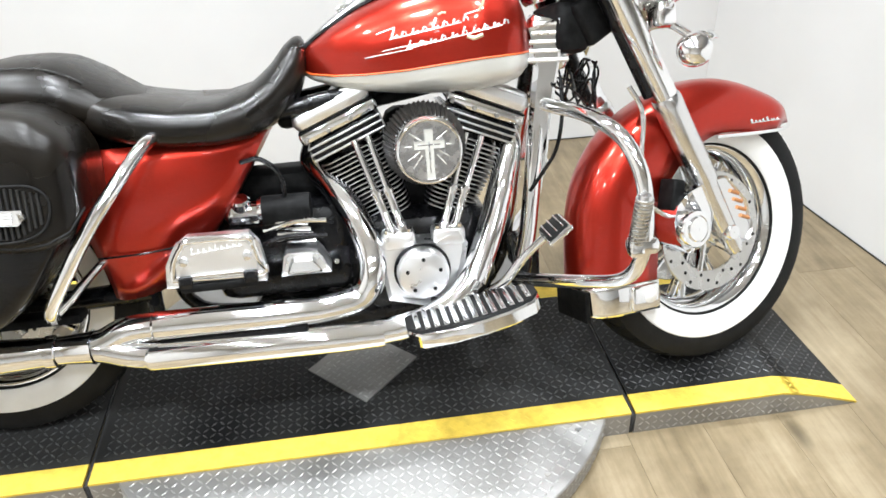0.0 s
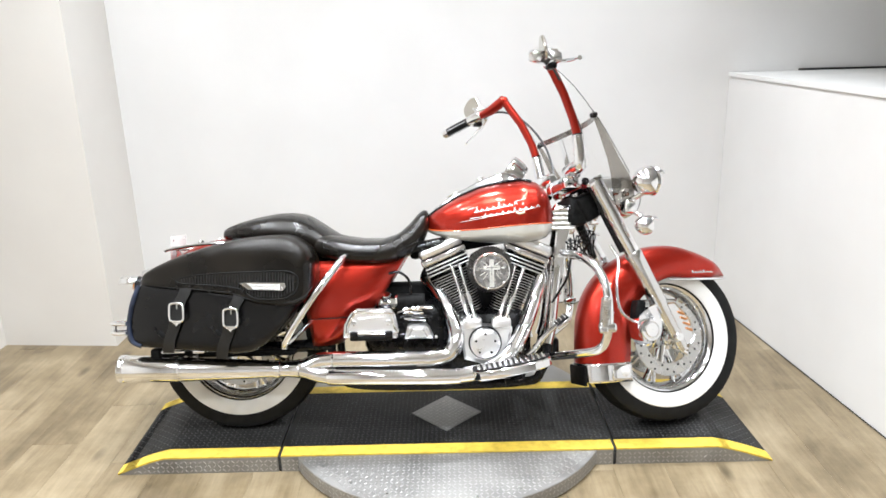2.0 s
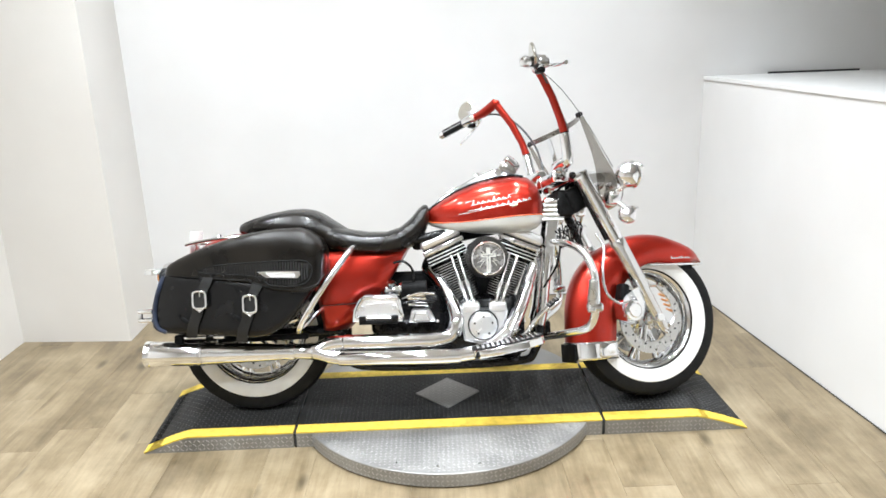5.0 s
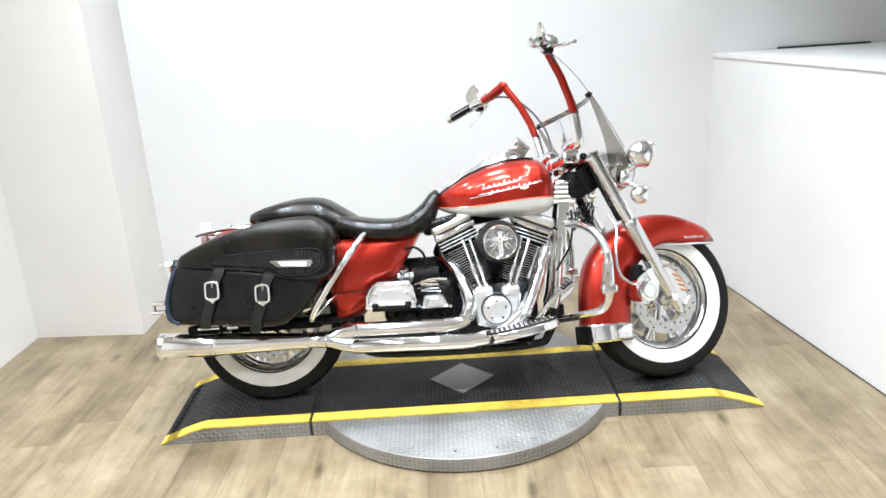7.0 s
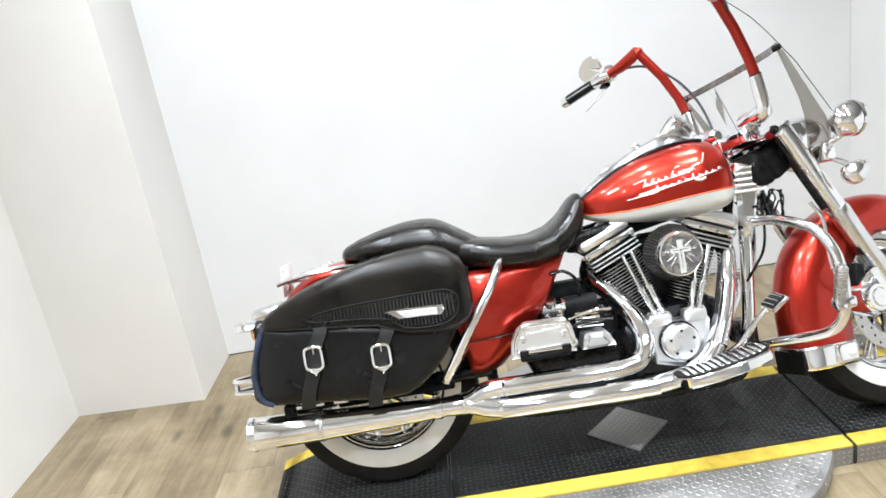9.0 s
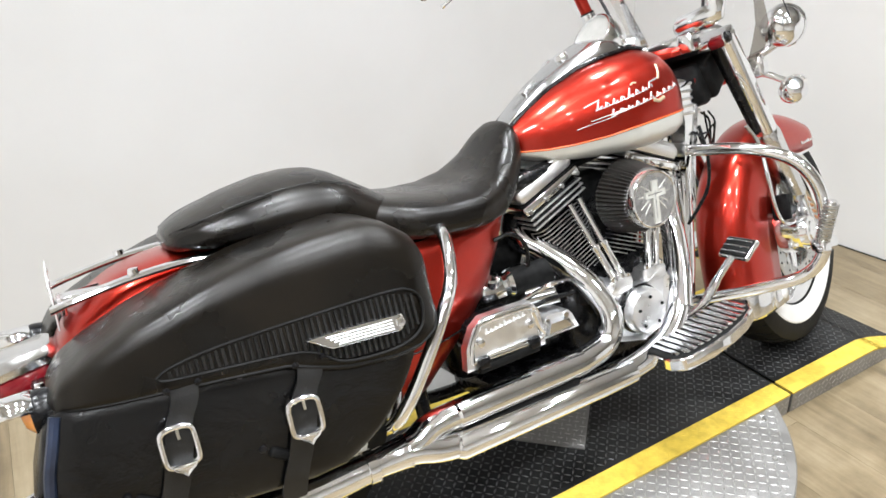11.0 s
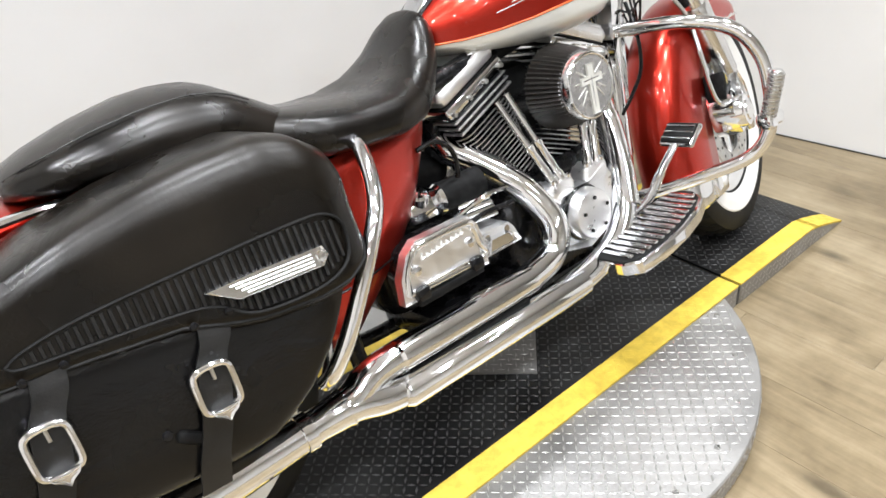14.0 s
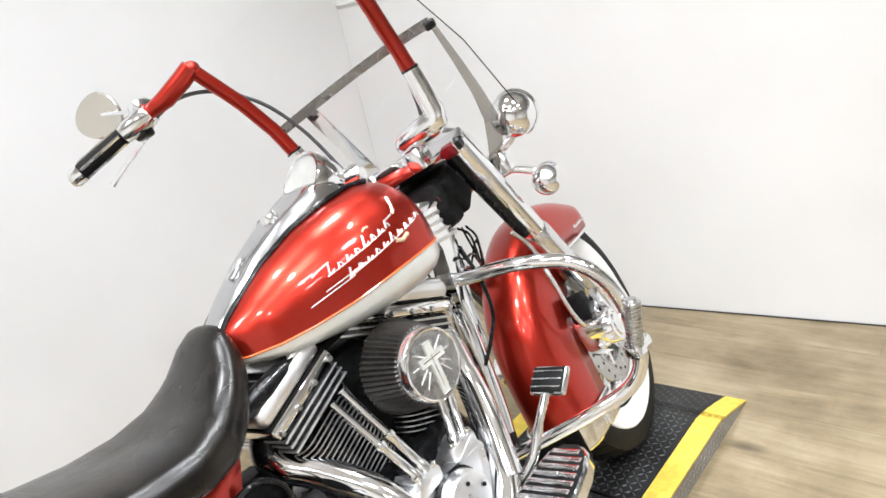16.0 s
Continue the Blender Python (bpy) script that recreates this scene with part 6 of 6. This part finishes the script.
def lugs(spots, size, height, inside, z=lambda x, y: 0.0):
    """Raised diamond treads: four-sided lozenges with a ridge, alternating in direction."""
    g = Geo()
    l, w = size
    for x, y, k in spots:
        if not inside(x, y):
            continue
        a = radians(45 if k else -45)
        ca, sa = math.cos(a), math.sin(a)
        pts = []
        for u, v, h in ((-l, 0, 0.0), (0, -w, 0.0), (l, 0, 0.0), (0, w, 0.0), (-l * 0.45, 0, height), (l * 0.45, 0, height)):
            px, py = x + u * ca - v * sa, y + u * sa + v * ca
            pts.append((px, py, z(px, py) + h))
        g.add(pts, [(0, 1, 5, 4), (1, 2, 5), (2, 3, 4, 5), (3, 0, 4)])
    return g


def grid(x0, x1, y0, y1, step):
    out = []
    for i in range(int((x1 - x0) / step) + 1):
        for j in range(int((y1 - y0) / step) + 1):
            out.append((x0 + i * step, y0 + j * step, (i + j) % 2))
    return out


def stuff_part(name, g, mat, parent, label):
    me = bpy.data.meshes.new(name)
    me.from_pydata(g.v, [], g.f)
    me.materials.append(mat)
    ob = new(name, me)
    ob.parent = parent
    return tagged(ob, label, "", "", "stuff")


Y0, Y1, STRIPE = -0.33, 0.205, 0.060


def sheet(outline_top, zf, thick=0.006):
    """A plate over an outline, whose height is zf(x, y)."""
    g = Geo()
    n = len(outline_top)
    top = [(x, y, zf(x, y)) for x, y in outline_top]
    bot = [(x, y, zf(x, y) - thick) for x, y in outline_top]
    return g.add(top + bot, [tuple(range(n)), tuple(range(2 * n - 1, n - 1, -1))] + [(i, i + n, (i + 1) % n + n, (i + 1) % n) for i in range(n)])


def section(x0, x1, bend, tip_near, tip_far, label, name):
    """One length of the platform: flat, or with a ramped end beyond the bend."""
    th = thing(name, pose((x0 + x1) / 2, 0, 0), label, "platform", "display platform sections")
    ox = (x0 + x1) / 2
    sgn = 1 if (bend or 0) > 0 else -1

    def tip(y):
        return tip_near + (tip_far - tip_near) * (y - Y0) / (Y1 - Y0)

    def zf(x, y):
        x = x + ox
        if bend is None:
            return H
        d = (x - bend) * sgn
        if d <= 0:
            return H
        return max(0.005, H - (H - 0.005) * min(1.0, d / ((tip(y) - bend) * sgn)) ** 1.25)
    strips = ((Y0, Y0 + STRIPE, YELLOW, "edge_stripe", "yellow painted safety edge"), (Y0 + STRIPE, Y1 - STRIPE, DECK, "deck_plate", "black painted steel deck"), (Y1 - STRIPE, Y1, YELLOW, "edge_stripe", "yellow painted safety edge"))
    for ya, yb, mat, nm, lb in strips:
        xa, xb = x0 - ox, x1 - ox
        if bend is None:
            part(nm, sheet([(xa, ya), (xb, ya), (xb, yb), (xa, yb)], zf), mat, th, lb)
        else:
            inner = (x0 if sgn > 0 else x1) - ox
            g = sheet([(inner, ya), (bend - ox, ya), (bend - ox, yb), (inner, yb)], zf)
            for k in range(6):
                f0, f1 = k / 6, (k + 1) / 6
                run = sheet([(bend + (tip(y) - bend) * f - ox, y) for f, y in ((f0, ya), (f1, ya), (f1, yb), (f0, yb))], zf)
                g.add(run.v, run.f)
            part(nm, g, mat, th, lb)
    for y, yy in ((Y0, 0.004), (Y1, -0.004)):
        if bend is None:
            o = [(x0 - ox, 0.0), (x1 - ox, 0.0), (x1 - ox, H - 0.007), (x0 - ox, H - 0.007)]
        else:
            inner = (x0 if sgn > 0 else x1) - ox
            o = [(inner, 0.0), (tip(y) - ox, 0.0)] + [(bend + (tip(y) - bend) * f - ox, zf(bend + (tip(y) - bend) * f - ox, y) - (0.007 if f < 0.9 else 0.004)) for f in (0.95, 0.8, 0.6, 0.4, 0.2, 0.0)] + [(inner, H - 0.007)]
        g = Geo()
        n = len(o)
        g.add([(x, y, z) for x, z in o] + [(x, y + yy, z) for x, z in o], [tuple(range(n)), tuple(range(2 * n - 1, n - 1, -1))] + [(i, i + n, (i + 1) % n + n, (i + 1) % n) for i in range(n)])
        sk = part("side_skirt", g, ALU, th, "bare aluminium tread-plate skirt")
        if y == Y0:
            rows = [(x, z, k) for x, z, k in grid(min(x0, tip_near) - ox + 0.015, max(x1, tip_near) - ox - 0.008, 0.010, H - 0.010, 0.0175)]
            lg = lugs(rows, (0.0094, 0.0026), 0.0013, lambda x, z: z < zf(x, Y0) - 0.016)
            lg.v = [(x, Y0 - h, z) for x, z, h in lg.v]
            stuff_part("skirt_treads", lg, ALU_TREAD, sk, "raised diamond treads")
    xs = [min(x0, x1, tip_near, tip_far), max(x0, x1, tip_near, tip_far)]
    pts = grid(xs[0] - ox + 0.012, xs[1] - ox - 0.008, Y0 + 0.010, Y1 - 0.008, 0.0178)
    ok = (lambda x, y: abs(x) < (x1 - x0) / 2 - 0.01) if bend is None else (lambda x, y: ((tip(y) - 0.012 * sgn) - (x + ox)) * sgn > 0)
    dark = lugs(pts, (0.0096, 0.0029), 0.0015, lambda x, y: ok(x, y) and Y0 + STRIPE + 0.006 < y < Y1 - STRIPE - 0.006, zf)
    yel = lugs(pts, (0.0090, 0.0026), 0.0006, lambda x, y: ok(x, y) and not Y0 + STRIPE - 0.004 < y < Y1 - STRIPE + 0.004, zf)
    stuff_part("deck_treads", dark, TREAD_DARK, th, "worn raised diamond treads")
    stuff_part("stripe_treads", yel, YELLOW, th, "yellow painted raised treads")
    return th


GAP_W = 0.006
section(-0.62 + GAP_W, 0.62 - GAP_W, None, -0.62, 0.62, "black tread-plate deck with yellow edges under the motorcycle", "platform_deck")
section(-1.225, -0.62 - GAP_W, -1.045, -1.229, -1.242, "black tread-plate end ramp with yellow edges", "platform_ramp")
section(0.62 + GAP_W, 1.18, 0.995, 1.203, 1.186, "black tread-plate end ramp with yellow edges", "platform_ramp")
for sx in (-1, 1):
    strip = thing("seam_strip", pose(sx * 0.62, 0, 0), "black rubber strip in the platform joint", "strip", "platform seam strips")
    part("strip_body", Geo().rbox((0, -0.0625, H / 2 - 0.004), (0.010, 0.533, H - 0.006), 0.003), GAP, strip)

turn = thing("turntable", pose(0, -0.018, 0), "round aluminium tread-plate turntable under the deck", "turntable")
TR, TH = 0.634, 0.0605
tt = Geo().lathe([(0.0005, 0.004), (TR - 0.03, 0.004), (TR - 0.004, 0.004), (TR, 0.006), (TR, TH - 0.003), (TR - 0.003, TH), (0.0005, TH)], (0, 0, 0), (0, 0, 1), 120)
part("turntable_plate", tt, ALU, turn, "worn aluminium tread plate")
part("turntable_base", Geo().lathe([(0.0005, 0.0), (TR - 0.012, 0.0), (TR - 0.012, 0.006)], (0, 0, 0), (0, 0, 1), 96), GAP, turn)
lg = lugs(grid(-0.61, 0.61, -0.612, -0.30, 0.0182), (0.0096, 0.0027), 0.0013, lambda x, y: x * x + y * y < (TR - 0.014) ** 2 and y < -0.315, lambda x, y: TH)
stuff_part("turntable_treads", lg, ALU_TREAD, turn, "bright raised diamond treads")
rim = lugs([(i * 0.0178, 0.012 + 0.0178 * j, (i + j) % 2) for i in range(int(math.pi * TR / 0.0178)) for j in range(3)], (0.0092, 0.0026), 0.0013, lambda x, z: True)
rim.v = [((TR + h) * math.cos(math.pi + a / TR), (TR + h) * math.sin(math.pi + a / TR), z) for a, z, h in rim.v]
stuff_part("rim_treads", rim, ALU_TREAD, turn, "raised diamond treads round the rim")
for k in range(9):
    a = radians(205 + 15 * k)
    part("screw", Geo().lathe([(0.0005, 0.002), (0.006, 0.002), (0.007, 0.0)], ((TR - 0.05) * math.cos(a), (TR - 0.05) * math.sin(a), TH), (0, 0, 1), 10), STEEL, turn)

dia = thing("diamond_plate", pose(0, -0.047, H + 0.0005), "bare aluminium tread plate laid as a diamond on the deck", "plate")
D = 0.140
part("plate", Geo().add([(-D, 0, 0), (0, -D * 1.0, 0), (D, 0, 0), (0, D * 1.0, 0), (-D, 0, 0.004), (0, -D * 1.0, 0.004), (D, 0, 0.004), (0, D * 1.0, 0.004)], [(3, 2, 1, 0), (4, 5, 6, 7), (0, 1, 5, 4), (1, 2, 6, 5), (2, 3, 7, 6), (3, 0, 4, 7)]), ALU, dia)
lg = lugs([(x * 0.7071 - y * 0.7071, x * 0.7071 + y * 0.7071, k) for x, y, k in grid(-0.14, 0.14, -0.14, 0.14, 0.0178)], (0.0094, 0.0027), 0.0013, lambda x, y: abs(x) / D + abs(y) / (D * 1.0) < 0.90, lambda x, y: 0.004)
stuff_part("plate_treads", lg, ALU_TREAD, dia, "bright raised diamond treads")

# ---- ceiling lamps ----
GLOW = bpy.data.materials.new("lamp_diffuser")
GLOW.use_nodes = True
GLOW.node_tree.nodes["Principled BSDF"].inputs["Emission Color"].default_value = (0.91, 0.96, 1, 1)
GLOW.node_tree.nodes["Principled BSDF"].inputs["Emission Strength"].default_value = 4.0
for lx, ly in LAMPS:
    cl = thing("ceiling_light", pose(lx, ly, CEILING), "round white ceiling downlight, lit", "ceiling light", "ceiling lights")
    part("frame", Geo().lathe([(0.13, 0.0), (0.145, -0.004), (0.145, -0.022), (0.13, -0.026), (0.122, -0.010)], (0, 0, 0), (0, 0, 1), 32), CAP, cl)
    part("diffuser", Geo().lathe([(0.0005, -0.012), (0.122, -0.012)], (0, 0, 0), (0, 0, 1), 32), GLOW, cl)

# ---- floor planks ----
random.seed(7)
floor = bpy.data.objects["floor"]
PW = 0.19
meshes = {}


def plank_mesh(length):
    key = round(length, 2)
    if key not in meshes:
        h, l, b = PW / 2 - 0.00025, key / 2 - 0.00025, 0.0004
        g = Geo().add([(-h, -l, -0.008), (h, -l, -0.008), (h, l, -0.008), (-h, l, -0.008), (-h, -l, -b), (h, -l, -b), (h, l, -b), (-h, l, -b), (-h + b, -l + b, 0), (h - b, -l + b, 0), (h - b, l - b, 0), (-h + b, l - b, 0)],
                      [(0, 1, 5, 4), (1, 2, 6, 5), (2, 3, 7, 6), (3, 0, 4, 7), (4, 5, 9, 8), (5, 6, 10, 9), (6, 7, 11, 10), (7, 4, 8, 11), (8, 9, 10, 11)])
        me = bpy.data.meshes.new("plank")
        me.from_pydata(g.v, [], g.f)
        me.materials.append(WOOD)
        meshes[key] = me
    return meshes[key]


for i in range(38):
    x = -2.62 + PW * (i + 0.5)
    y = 1.68 - random.uniform(0.2, 1.2)
    prev = 1.68
    while prev > FAR:
        end = max(y, FAR)
        ln = round(prev - end, 2)
        if ln > 0.05:
            ob = new("plank", plank_mesh(ln))
            ob.parent = floor
            ob.location = (x, prev - ln / 2, 0)
        prev = end if end > FAR else FAR
        y = end - 1.22
